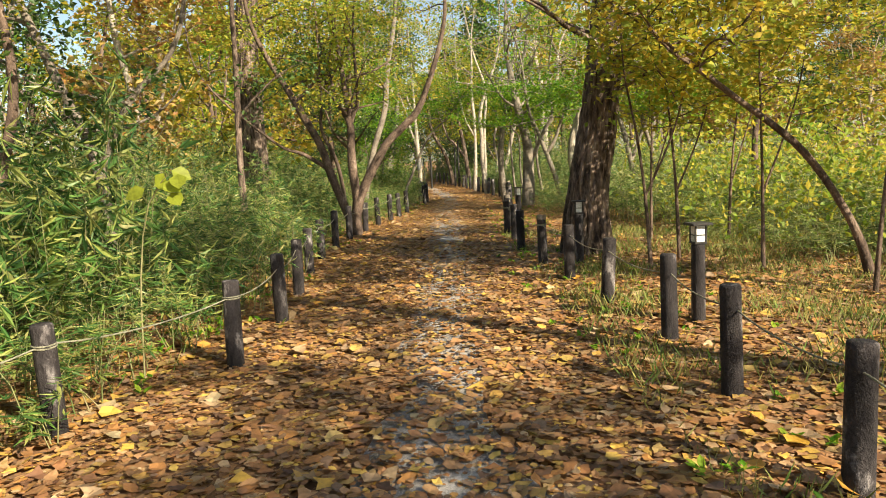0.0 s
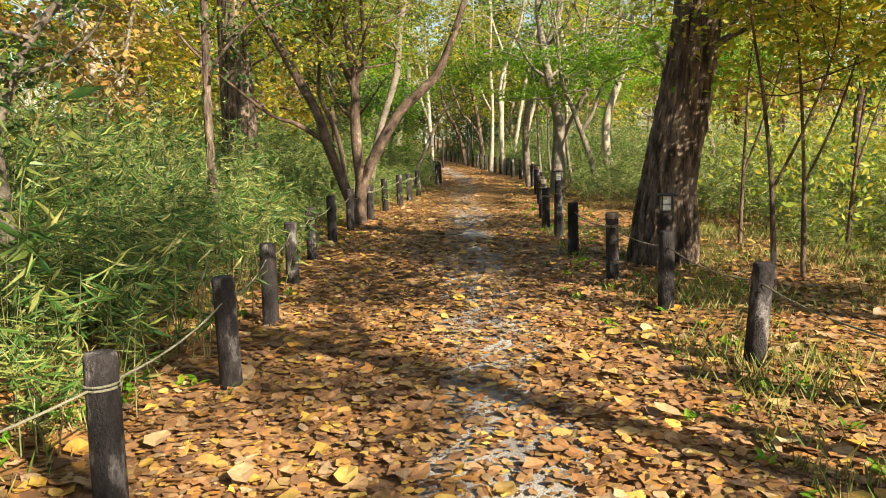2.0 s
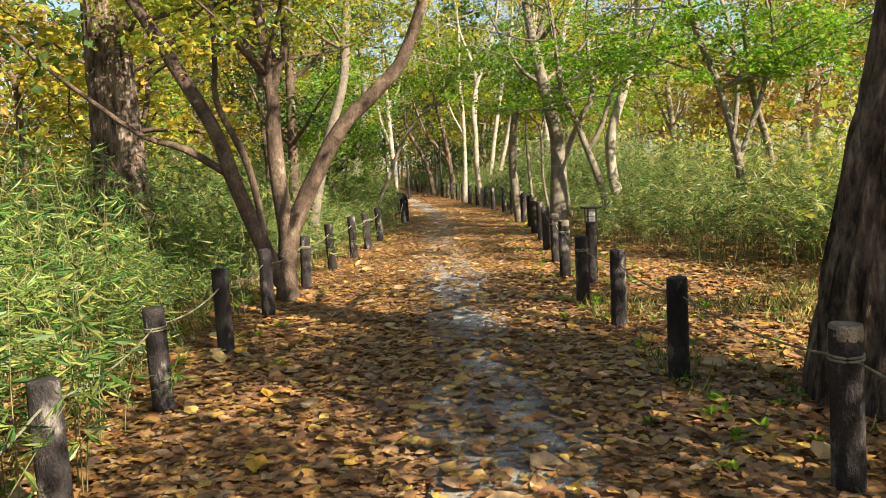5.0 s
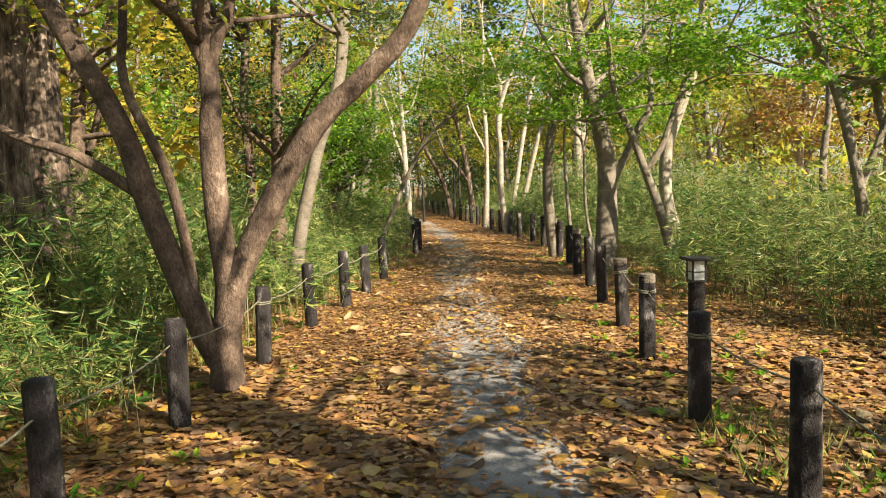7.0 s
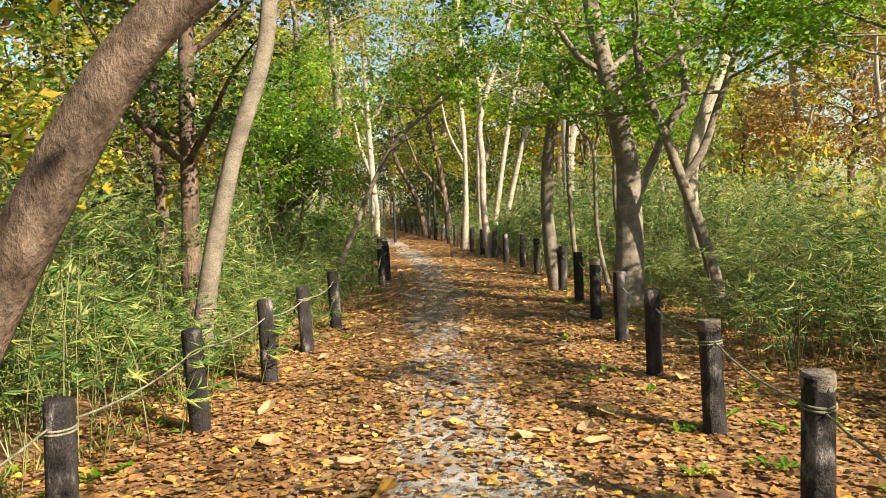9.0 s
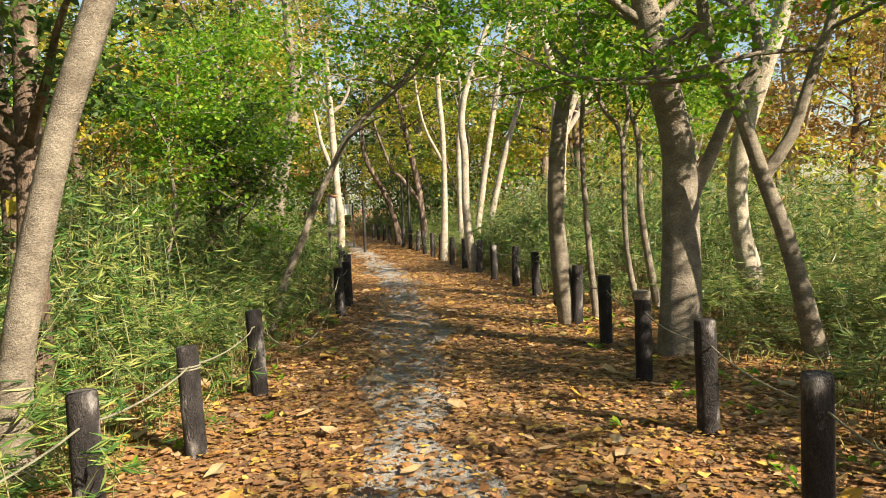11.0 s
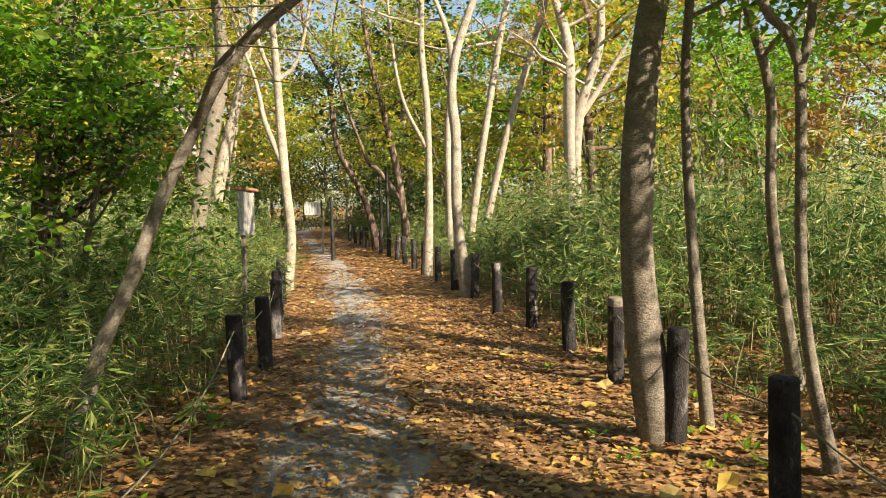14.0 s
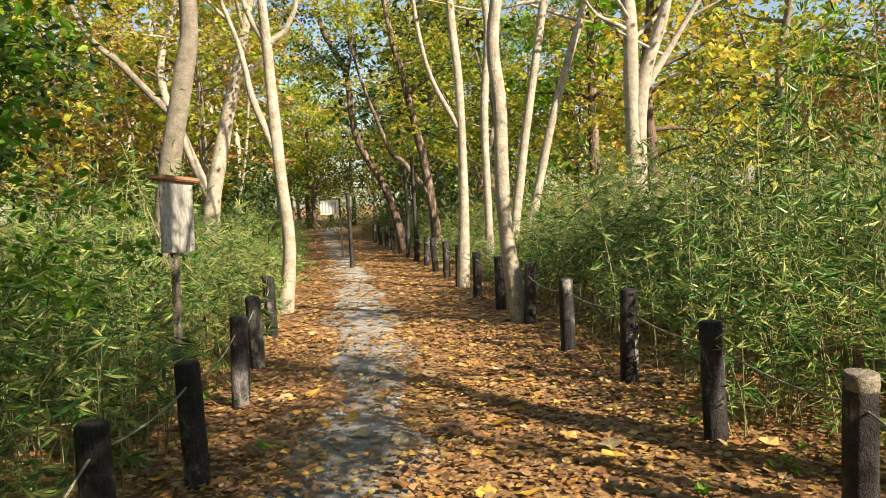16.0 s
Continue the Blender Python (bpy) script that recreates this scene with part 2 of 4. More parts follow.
def join(parts_):
    vs, fs, o = [], [], 0
    for v, f in parts_:
        vs.append(v)
        fs.append(f + o)
        o += len(v)
    return np.concatenate(vs), np.concatenate(fs)


def unit(a):
    return a / (np.linalg.norm(a, axis=1)[:, None] + 1e-9)


def leaf_blades(at, along, up, length, width, curl=0.15, detail=False, hexed=False):
    """Folded leaves: from at, along a direction, with their face towards up."""
    n = len(at)
    along = unit(along)
    side = unit(np.cross(along, up))
    nor = np.cross(side, along)
    L, W = np.broadcast_to(length, n)[:, None], np.broadcast_to(width, n)[:, None]
    c = np.broadcast_to(curl, n)[:, None]
    if detail:
        v = np.stack([at, at + along * L * 0.3 + side * W * 0.5 + nor * c * L * 0.6, at + along * L * 0.68 + side * W * 0.4 + nor * c * L * 0.7,
                      at + along * L + nor * c * L * 0.25, at + along * L * 0.68 - side * W * 0.4 + nor * c * L * 0.5, at + along * L * 0.3 - side * W * 0.5 + nor * c * L * 0.8,
                      at + along * L * 0.45], 1).reshape(-1, 3)
        base = (np.arange(n) * 7)[:, None]
        f = np.stack([base + np.array([[6, 0, 1]]), base + np.array([[6, 1, 2]]), base + np.array([[6, 2, 3]]), base + np.array([[6, 3, 4]]), base + np.array([[6, 4, 5]]), base + np.array([[6, 5, 0]])], 1).reshape(-1, 3)
        return v, f
    if hexed:
        v = np.stack([at, at + along * L * 0.28 + side * W * 0.5 + nor * c * L * 0.5, at + along * L * 0.7 + side * W * 0.42 + nor * c * L * 0.8, at + along * L,
                      at + along * L * 0.66 - side * W * 0.46 + nor * c * L * 0.4, at + along * L * 0.25 - side * W * 0.42 + nor * c * L * 0.7], 1).reshape(-1, 3)
        base = (np.arange(n) * 6)[:, None]
        f = np.stack([base + np.array([[0, 1, 5]]), base + np.array([[1, 2, 5]]), base + np.array([[2, 4, 5]]), base + np.array([[2, 3, 4]])], 1).reshape(-1, 3)
        return v, f
    v = np.stack([at, at + along * L * 0.42 + side * W * 0.5 + nor * c * L * 0.5, at + along * L, at + along * L * 0.42 - side * W * 0.5 + nor * c * L * 0.5], 1).reshape(-1, 3)
    base = (np.arange(n) * 4)[:, None]
    f = np.stack([base + np.array([[0, 1, 2]]), base + np.array([[0, 2, 3]])], 1).reshape(-1, 3)
    return v, f


def centre(y):
    """Where the middle of the path lies at y."""
    return np.interp(y, [-20, 0, 9, 15, 20, 25, 29, 33, 40, 66, 90], [-0.3, -0.1, -0.1, -0.3, 0.3, 0.75, 0.9, 0.6, -0.1, -3.2, -8.0])


def worn_line(y):
    """Where the feet keep the gravel bare at y."""
    return np.interp(y, [0, 9, 15, 21, 26, 30.5, 37, 45, 66], [-0.1, 0.0, 0.08, 0.11, 0.3, 0.38, -0.15, -1.0, -3.4])


def clear_of_walk(at):
    cx = centre(at[:, 1])
    return (np.abs(at[:, 0] - cx) > 1.5) | (at[:, 2] > 2.45) | (at[:, 1] > 40)


def ground_z(x, y):
    d = np.abs(x - centre(y))
    return -0.06 + 0.03 * np.sin(x * 1.3 + y * 0.7) * np.clip(d - 1.5, 0, 1) + 0.025 * np.sin(y * 0.9 - x * 0.6) * np.clip(d - 2, 0, 1)


# ---- ground and path ----
def spaced(near, far, step):
    a = list(np.arange(near[0], near[1] + 1e-6, step))
    lo = [near[0] - (abs(far[0] - near[0])) * k ** 2 for k in (1, 0.7, 0.45, 0.25, 0.1, 0.03)]
    hi = [near[1] + (far[1] - near[1]) * k ** 2 for k in (0.03, 0.1, 0.25, 0.45, 0.7, 1)]
    return np.array(lo + a + hi)


gx, gy = spaced((-9, 12), (-1500, 1500), 0.3), spaced((-4, 60), (-1500, 2500), 0.3)
X, Y = np.meshgrid(gx, gy, indexing="ij")
Z = ground_z(X, Y)
nx, ny = X.shape
i, j = np.meshgrid(np.arange(nx - 1), np.arange(ny - 1), indexing="ij")
gf = np.stack([i * ny + j, (i + 1) * ny + j, (i + 1) * ny + j + 1, i * ny + j + 1], -1).reshape(-1, 4)
ground = new("ground", mesh_of("ground", np.stack([X, Y, Z], -1).reshape(-1, 3), gf, M_EARTH))
tagged(ground, "brown woodland earth strewn with leaf mould", "ground", kind="structure")

# the gravel path, its edges dipping under the earth
py = np.arange(-6, 75, 0.25)
pu = np.linspace(-1, 1, 17)
PX = worn_line(py)[:, None] + pu[None] * (0.52 + 0.1 * np.sin(py * 0.8) + 0.12 * np.sin(py * 2.3))[:, None] + 0.06 * np.sin(py * 4.1)[:, None]
PZ = -0.06 + 0.022 - 0.05 * np.abs(pu[None]) ** 2.5 + 0 * PX + 0.004 * np.sin(PX * 9 + py[:, None] * 7)
PY = np.repeat(py[:, None], 17, 1)
i, j = np.meshgrid(np.arange(len(py) - 1), np.arange(16), indexing="ij")
pf = np.stack([i * 17 + j, i * 17 + j + 1, (i + 1) * 17 + j + 1, (i + 1) * 17 + j], -1).reshape(-1, 4)
path = new("path", mesh_of("path", np.stack([PX, PY, PZ], -1).reshape(-1, 3), pf, M_GRAVEL))
tagged(path, "worn grey gravel footpath half hidden by leaves", "path", kind="structure")


# ---- trees ----
def wander(start, way, length, n, bend, lift=0.15):
    pts, p, d = [np.array(start, float)], np.array(start, float), np.array(way, float)
    d /= np.linalg.norm(d)
    for _ in range(n):
        d = d + rng.normal(0, bend, 3) + np.array([0, 0, lift * 0.3])
        d /= np.linalg.norm(d)
        p = p + d * length / n
        pts.append(p.copy())
    return pts


def spray(at_pts, n_each, spread, size, flat=0.45):
    """Leaf places, ways and faces round the twig points."""
    at = np.repeat(np.array(at_pts), n_each, 0)
    n = len(at)
    at = at + rng.normal(0, 1, at.shape) * np.array([spread, spread, spread * flat]) * rng.choice([0.35, 0.6, 1.0], n)[:, None]
    n = len(at)
    along = rng.normal(0, 1, (n, 3)) * np.array([1, 1, 0.35]) + np.array([0, 0, -0.35])
    up = rng.normal(0, 0.55, (n, 3)) + np.array([0, 0, 1])
    ln = size * rng.uniform(0.65, 1.25, n)
    return at, along, up, ln


DENSE = 2.3


def tree(label, y, stems, bark, leaf, height=7.0, limbs=5, twigs=5, leaves=40, size=0.085, spread=0.3, reach=2.0, low=2.2, sides=10, group="woodland trees", ridges=0.0, name="tree", aspect=0.62, lean=0.0, limb_up=0.5, height_form=False, sparse=0.12):
    """A tree: stems as ((x, z) points, first and last radius), grown on to its height, with limbs, twigs and a leafy crown."""
    global rng
    base = stems[0][0][0]
    rng = np.random.default_rng(int(abs(base[0]) * 1000 + y * 100))
    root = new(name)
    root.location = (base[0], y, -0.06)
    o = np.array([base[0], y, -0.06])
    tagged(root, label, "tree", group)
    made, tips, twig_parts = 0, [], []
    for pts, r0, r1 in stems:
        w = [np.array([px, y + lean * pz, pz]) for px, pz in pts]
        if made == 0:
            w[0] = w[0] - np.array([0, 0, 0.25])
        d = w[-1] - w[-2]
        d = d / np.linalg.norm(d)
        radii = list(np.linspace(r0, r1, len(w)))
        if made == 0 and pts[0][1] < 0.3:
            radii[0] = r0 * 1.3
        rise = height - w[-1][2]
        if rise > 0.4:
            d1 = d * 0.6 + np.array([rng.normal(0, 0.15), rng.normal(0, 0.2), 0.5])
            w.append(w[-1] + d1 / np.linalg.norm(d1) * rise * 0.5)
            w.append(w[-1] + np.array([rng.normal(0, 0.2), rng.normal(0, 0.3), 1]) * rise * 0.5)
            radii += [r1 * 0.6, 0.012]
        v, f = tube(np.array(w) - o, radii, sides, 0.06 if ridges else 0.4 if height_form else 0.16, 0.0 if ridges else 0.035, ridges)
        child("trunk" if made == 0 else "stem", mesh_of("trunk", v, f, bark), root)
        made += 1
        line, rad = smooth_line(w, radii, 0.2)
        cand = np.where(line[:, 2] > low)[0]
        if not len(cand):
            continue
        for _ in range(limbs):
            k = int(rng.choice(cand))
            a = rng.uniform(0, 2 * math.pi)
            way = (math.cos(a), math.sin(a), limb_up * rng.uniform(0.2, 1.3))
            ln = reach * rng.uniform(0.6, 1.15) * (1 - 0.4 * (line[k][2] - low) / max(height - low, 1))
            lp = wander(line[k], way, ln, 5, 0.16)
            r = min(rad[k] * 0.55, 0.05)
            v, f = tube(np.array(lp) - o, np.linspace(r, 0.008, 6), 4 if height_form else 5, 0.5 if height_form else 0.2, 0.03)
            child("branch", mesh_of("branch", v, f, bark), root)
            for _ in range(twigs):
                q = lp[int(rng.integers(2, 6))]
                tp = wander(q, (rng.normal(0, 1), rng.normal(0, 1), rng.normal(0.05, 0.3)), rng.uniform(0.5, 1.0), 3, 0.2, 0)
                twig_parts.append(tube(np.array(tp)[[0, 3] if height_form else slice(None)] - o, [0.007, 0.002] if height_form else [0.007, 0.005, 0.004, 0.002], 3, 0.9))
                tips += tp[1:]
    if twig_parts:
        v, f = join(twig_parts)
        tagged(child("twig_spray", mesh_of("twig_spray", v, f, bark), root), kind="stuff")
    if tips and leaves:
        at, along, up, ln = spray(tips, int(leaves * (0.66 if height_form else DENSE)), spread, size * 1.12)
        keep = clear_of_walk(at)
        if base[0] > 0 and y < 40:
            keep &= (at[:, 2] < (2.8 if ridges else 3.7)) | (rng.random(len(at)) < sparse)
        v, f = leaf_blades(at[keep] - o, along[keep], up[keep], ln[keep], ln[keep] * aspect, 0.12)
        tagged(child("crown", mesh_of("crown", v, f, leaf, False), root), kind="stuff")
    return root


BIG = "massive old tree with deeply furrowed dark bark"
tree(BIG + " beside the fence", 11.5, [([(2.25, 0), (2.31, 0.9), (2.48, 1.9), (2.6, 2.9), (2.7, 4.5)], 0.32, 0.22)], M_BARK_DARK, M_YELLOW, 9, 22, 6, 11, 0.10, 0.3, 3.2, 1.9, 80, ridges=0.12, sparse=0.25)
tree(BIG + " rising out of bamboo", 19.0, [([(-4.75, 0), (-4.75, 1.6), (-4.75, 2.7), (-4.72, 4.5)], 0.40, 0.30)], M_BARK_DARK, M_LIME, 12, 12, 5, 20, 0.09, 0.35, 3.0, 3.0, 60, ridges=0.07)
tree("brown-barked tree forking low into several leaning stems", 16.1,
     [([(-1.88, 0), (-1.86, 0.3), (-1.82, 0.72), (-1.87, 1.27), (-1.89, 1.9), (-1.88, 2.4)], 0.12, 0.075),
      ([(-1.86, 0.1), (-1.98, 0.3), (-2.11, 0.59), (-2.36, 1.29), (-2.56, 1.97), (-3.03, 2.88)], 0.12, 0.075),
      ([(-2.05, 0.45), (-2.2, 1.5), (-2.5, 2.26), (-2.47, 2.87)], 0.045, 0.03),
      ([(-1.84, 0.45), (-1.76, 0.76), (-1.51, 1.26), (-1.1, 1.92), (-0.71, 2.28), (-0.29, 2.81)], 0.11, 0.07),
      ([(-1.88, 2.35), (-2.02, 2.65), (-2.13, 2.9)], 0.06, 0.04), ([(-1.88, 2.35), (-1.77, 2.64), (-1.68, 2.9)], 0.06, 0.04),
      ([(-2.3, 1.35), (-2.9, 1.75), (-3.6, 2.1)], 0.05, 0.03)],
     M_BARK_BROWN, M_LIME, 6.5, 4, 5, 11, 0.075, 0.28, 1.8, 2.5, 10)
tree("dark slender tree with a curving trunk beside the fence", 25.1, [([(2.25, 0), (2.11, 1.12), (2.18, 2.33), (2.4, 3.19), (2.66, 3.8)], 0.105, 0.085)], M_BARK_GREY, M_GREEN, 6.5, 10, 6, 15, 0.07, 0.26, 2.6, 2.8)
tree("stout grey smooth-barked tree with a forked trunk", 23.1, [([(2.76, 0), (2.79, 1.15), (2.78, 1.88), (2.63, 2.56), (2.46, 3.3)], 0.175, 0.12), ([(2.85, 1.3), (3.1, 1.8), (3.36, 2.34), (3.57, 2.8)], 0.075, 0.05)], M_BARK_GREY, M_GREEN, 6.5, 13, 6, 17, 0.075, 0.26, 3.2, 2.5, 14, sparse=0.12, limb_up=0.3)
tree("grey-brown tree forking at head height", 22.5, [([(3.82, 0), (3.52, 0.89), (3.27, 1.58), (3.08, 2.11), (2.77, 2.92)], 0.085, 0.05), ([(3.27, 1.55), (3.53, 1.91), (3.74, 2.48), (3.95, 3.05)], 0.055, 0.04)], M_BARK_GREY, M_GREEN, 6, 12, 6, 17, 0.075, 0.24, 3.0, 2.4, sparse=0.12, limb_up=0.25)
tree("pale grey leaning tree among bamboo", 25.5, [([(4.9, 0), (4.61, 1.02), (4.62, 1.96), (4.93, 2.95), (5.24, 3.86)], 0.14, 0.10)], M_BARK_PALE, M_GREEN, 7, 8, 6, 14, 0.07, 0.3, 2.6, 2.8)
tree("thin crooked sapling by the fence", 25.2, [([(2.62, 0), (2.51, 1.1), (2.47, 2.14), (2.52, 2.96)], 0.037, 0.028)], M_BARK_GREY, M_GREEN, 5.5, 4, 5, 16, 0.065, 0.25, 1.3, 2.4, 7)
tree("thin sapling with a forked top", 24.3, [([(2.9, 0), (2.69, 0.84), (2.66, 2.09), (2.51, 2.32), (2.33, 2.76)], 0.035, 0.022), ([(2.66, 2.05), (2.73, 2.31), (2.71, 2.72)], 0.03, 0.02)], M_BARK_GREY, M_GREEN, 5, 3, 5, 16, 0.065, 0.25, 1.2, 2.4, 7)
tree("thin bent sapling under taller trees", 25.9, [([(3.68, 0), (3.45, 1.22), (3.43, 2.18), (3.22, 2.92)], 0.05, 0.03)], M_BARK_GREY, M_GREEN, 5.5, 4, 5, 16, 0.065, 0.25, 1.4, 2.2, 7)
tree("slanting brown tree leaning over the path", 25.3, [([(-1.42, 0), (-1.14, 0.62), (-0.92, 1.08), (-0.75, 1.5), (-0.53, 1.92), (-0.32, 2.3), (-0.02, 2.6), (0.25, 2.83)], 0.05, 0.03)], M_BARK_GREY, M_GREEN, 4.6, 9, 6, 15, 0.065, 0.26, 1.4, 1.7)
tree("dark upright tree in the thicket", 28.0, [([(-2.55, 0), (-2.5, 1.5), (-2.34, 2.59), (-2.22, 3.45)], 0.14, 0.10)], M_BARK_DARK, M_DEEP, 6.5, 12, 6, 14, 0.07, 0.3, 1.6, 1.3)
tree("low green maple in front of the bamboo", 25.6, [([(-2.7, 0), (-2.6, 0.8), (-2.45, 1.5), (-2.5, 2.2)], 0.035, 0.02)], M_BARK_GREY, M_GREEN, 3.2, 10, 6, 16, 0.065, 0.22, 1.2, 0.7, 6, name="maple_sapling")
tree("pale slender tree dividing into bare limbs", 34.2, [([(-1.04, 0), (-0.88, 0.85), (-0.94, 1.97), (-0.98, 2.92), (-1.01, 3.8)], 0.10, 0.07), ([(-0.97, 2.2), (-1.26, 3.0), (-1.37, 3.63)], 0.06, 0.035), ([(-1.01, 3.7), (-1.29, 4.32)], 0.05, 0.035), ([(-1.01, 3.7), (-0.6, 4.14)], 0.05, 0.035)], M_BARK_PALE, M_LIME, 8, 3, 4, 8, 0.08, 0.35, 1.8, 4.2)
tree("grey tree with a long side limb behind the notice board", 33.0, [([(-2.4, 0), (-2.29, 0.8), (-2.1, 1.98), (-1.87, 3.0), (-1.73, 4.0)], 0.15, 0.11), ([(-2.04, 2.65), (-2.54, 3.23), (-3.09, 3.93)], 0.05, 0.03)], M_BARK_GREY, M_LIME, 9, 5, 5, 12, 0.08, 0.35, 2.2, 3.4)
tree("pale twin-limbed tree far in the thicket", 40.0, [([(-3.5, 0), (-3.3, 1.6), (-2.9, 3.31), (-2.57, 4.5)], 0.20, 0.12), ([(-3.3, 1.6), (-3.8, 3.0), (-4.2, 4.5)], 0.12, 0.08)], M_BARK_PALE, M_YELLOW, 9, 6, 5, 12, 0.09, 0.4, 2.5, 4.0)
W = "pale slender trunk standing in a loose clump"
tree(W, 32.2, [([(2.06, 0), (1.91, 1.08), (1.91, 2.39), (1.93, 3.66)], 0.095, 0.07)], M_BARK_PALE, M_LIME, 9, 6, 5, 14, 0.09, 0.35, 2.2, 4.0)
tree(W, 35.9, [([(1.7, 0), (1.79, 1.63), (1.8, 3.3), (1.72, 4.67)], 0.085, 0.065), ([(1.75, 2.6), (1.3, 3.6), (1.1, 5.0)], 0.045, 0.03)], M_BARK_PALE, M_LIME, 9, 6, 5, 14, 0.09, 0.35, 2.2, 4.2)
tree(W, 37.0, [([(2.3, 0), (2.32, 0.91), (2.34, 2.95), (2.44, 4.94)], 0.082, 0.065)], M_BARK_PALE, M_LIME, 10, 6, 5, 14, 0.09, 0.35, 2.2, 4.4)
tree(W, 38.0, [([(2.85, 0), (2.97, 0.84), (3.25, 2.59), (3.73, 5.17)], 0.10, 0.08)], M_BARK_PALE, M_YELLOW, 10, 8, 5, 14, 0.10, 0.4, 2.6, 4.2)
tree(W, 39.0, [([(3.2, 0), (3.62, 1.43), (4.12, 3.34), (4.81, 5.4)], 0.10, 0.08)], M_BARK_PALE, M_YELLOW, 10, 8, 5, 14, 0.10, 0.4, 2.6, 4.2)
tree("thick pale tree splitting into two upright trunks", 38.0, [([(5.45, 0), (5.41, 0.71), (5.38, 2.93), (5.37, 5.11)], 0.19, 0.13), ([(5.5, 1.0), (5.5, 1.82), (5.62, 3.47), (6.15, 5.08)], 0.16, 0.11), ([(5.65, 3.4), (6.36, 4.42)], 0.09, 0.06)], M_BARK_PALE, M_RUST, 9, 6, 5, 14, 0.10, 0.4, 2.6, 4.0, 12)
tree("dark twisted tree bowing over the path", 45.0, [([(0.9, 0), (0.65, 1.0), (0.36, 1.91), (-0.36, 3.4), (-0.54, 5.17), (-1.13, 6.46)], 0.12, 0.08)], M_BARK_DARK, M_DEEP, 9.5, 7, 5, 16, 0.10, 0.4, 2.4, 4.5)
tree("dark crooked tree at the bend", 43.0, [([(1.75, 0), (1.55, 1.92), (1.32, 3.19), (1.05, 4.58), (0.77, 5.82)], 0.12, 0.08), ([(1.55, 1.6), (0.9, 2.5), (0.5, 3.0)], 0.08, 0.05)], M_BARK_DARK, M_LIME, 9.5, 7, 5, 14, 0.10, 0.4, 2.4, 3.4)
tree("pale tree leaning in the thicket", 20.8, [([(-2.2, 0), (-2.1, 0.7), (-1.81, 1.87), (-1.44, 2.94), (-1.32, 4.0)], 0.10, 0.075)], M_BARK_GREY, M_GREEN, 8.0, 6, 5, 7, 0.075, 0.3, 2.0, 3.2)
tree("straight brown trunk among bamboo", 22.3, [([(-2.7, 0), (-2.65, 1.5), (-2.6, 3.0), (-2.55, 4.2)], 0.105, 0.085)], M_BARK_BROWN, M_DEEP, 6.5, 11, 6, 14, 0.075, 0.3, 2.2, 1.7)
tree("slim brown trunk among bamboo", 23.5, [([(-3.4, 0), (-3.35, 1.5), (-3.4, 3.0), (-3.3, 4.2)], 0.09, 0.07)], M_BARK_BROWN, M_DEEP, 6.5, 11, 6, 14, 0.075, 0.3, 2.2, 1.6)
tree("spreading tree with fresh green leaves above bamboo", 19.6, [([(5.3, 0), (5.1, 1.2), (4.8, 2.4), (4.4, 3.4)], 0.08, 0.05), ([(5.1, 1.2), (5.5, 2.3), (5.7, 3.2)], 0.05, 0.035)], M_BARK_GREY, M_GREEN, 4.6, 11, 6, 15, 0.075, 0.19, 2.8, 2.3, sparse=0.1, limb_up=0.2)
tree("young green maple beside the notice board", 28.0, [([(-2.3, 0), (-2.2, 0.9), (-2.0, 1.9), (-1.95, 2.8)], 0.035, 0.018)], M_BARK_GREY, M_GREEN, 4.2, 12, 6, 14, 0.07, 0.22, 1.0, 0.9, 6, name="maple_sapling")
tree("spreading green maple overhanging bamboo", 30.2, [([(5.9, 0), (5.85, 1.1), (5.7, 2.2), (5.5, 3.0)], 0.05, 0.035)], M_BARK_GREY, M_GREEN, 4.6, 15, 6, 16, 0.07, 0.24, 2.3, 2.1)
tree("broad green maple with layered boughs", 19.9, [([(5.9, 0), (5.8, 1.2), (5.5, 2.3), (5.4, 3.0)], 0.07, 0.05)], M_BARK_GREY, M_GREEN, 4.2, 12, 6, 12, 0.075, 0.18, 2.8, 2.3, sparse=0.1, limb_up=0.15)
# placed for its shadow on the path ahead; yellow leaves do fill this side
tree("slender tree with lime leaves rising over bamboo", 23.6, [([(6.9, 0), (6.8, 1.5), (6.9, 2.8), (6.7, 4.2)], 0.07, 0.045)], M_BARK_GREY, M_LIME, 6.5, 9, 5, 8, 0.085, 0.2, 2.2, 2.8, sparse=0.8)
tree("slender tree with lime leaves among sunny shrubs", 15.2, [([(6.6, 0), (6.5, 1.5), (6.6, 2.8), (6.3, 4.2)], 0.07, 0.045)], M_BARK_BROWN, M_LIME, 7.0, 10, 5, 7, 0.085, 0.2, 2.4, 2.6, sparse=0.8)
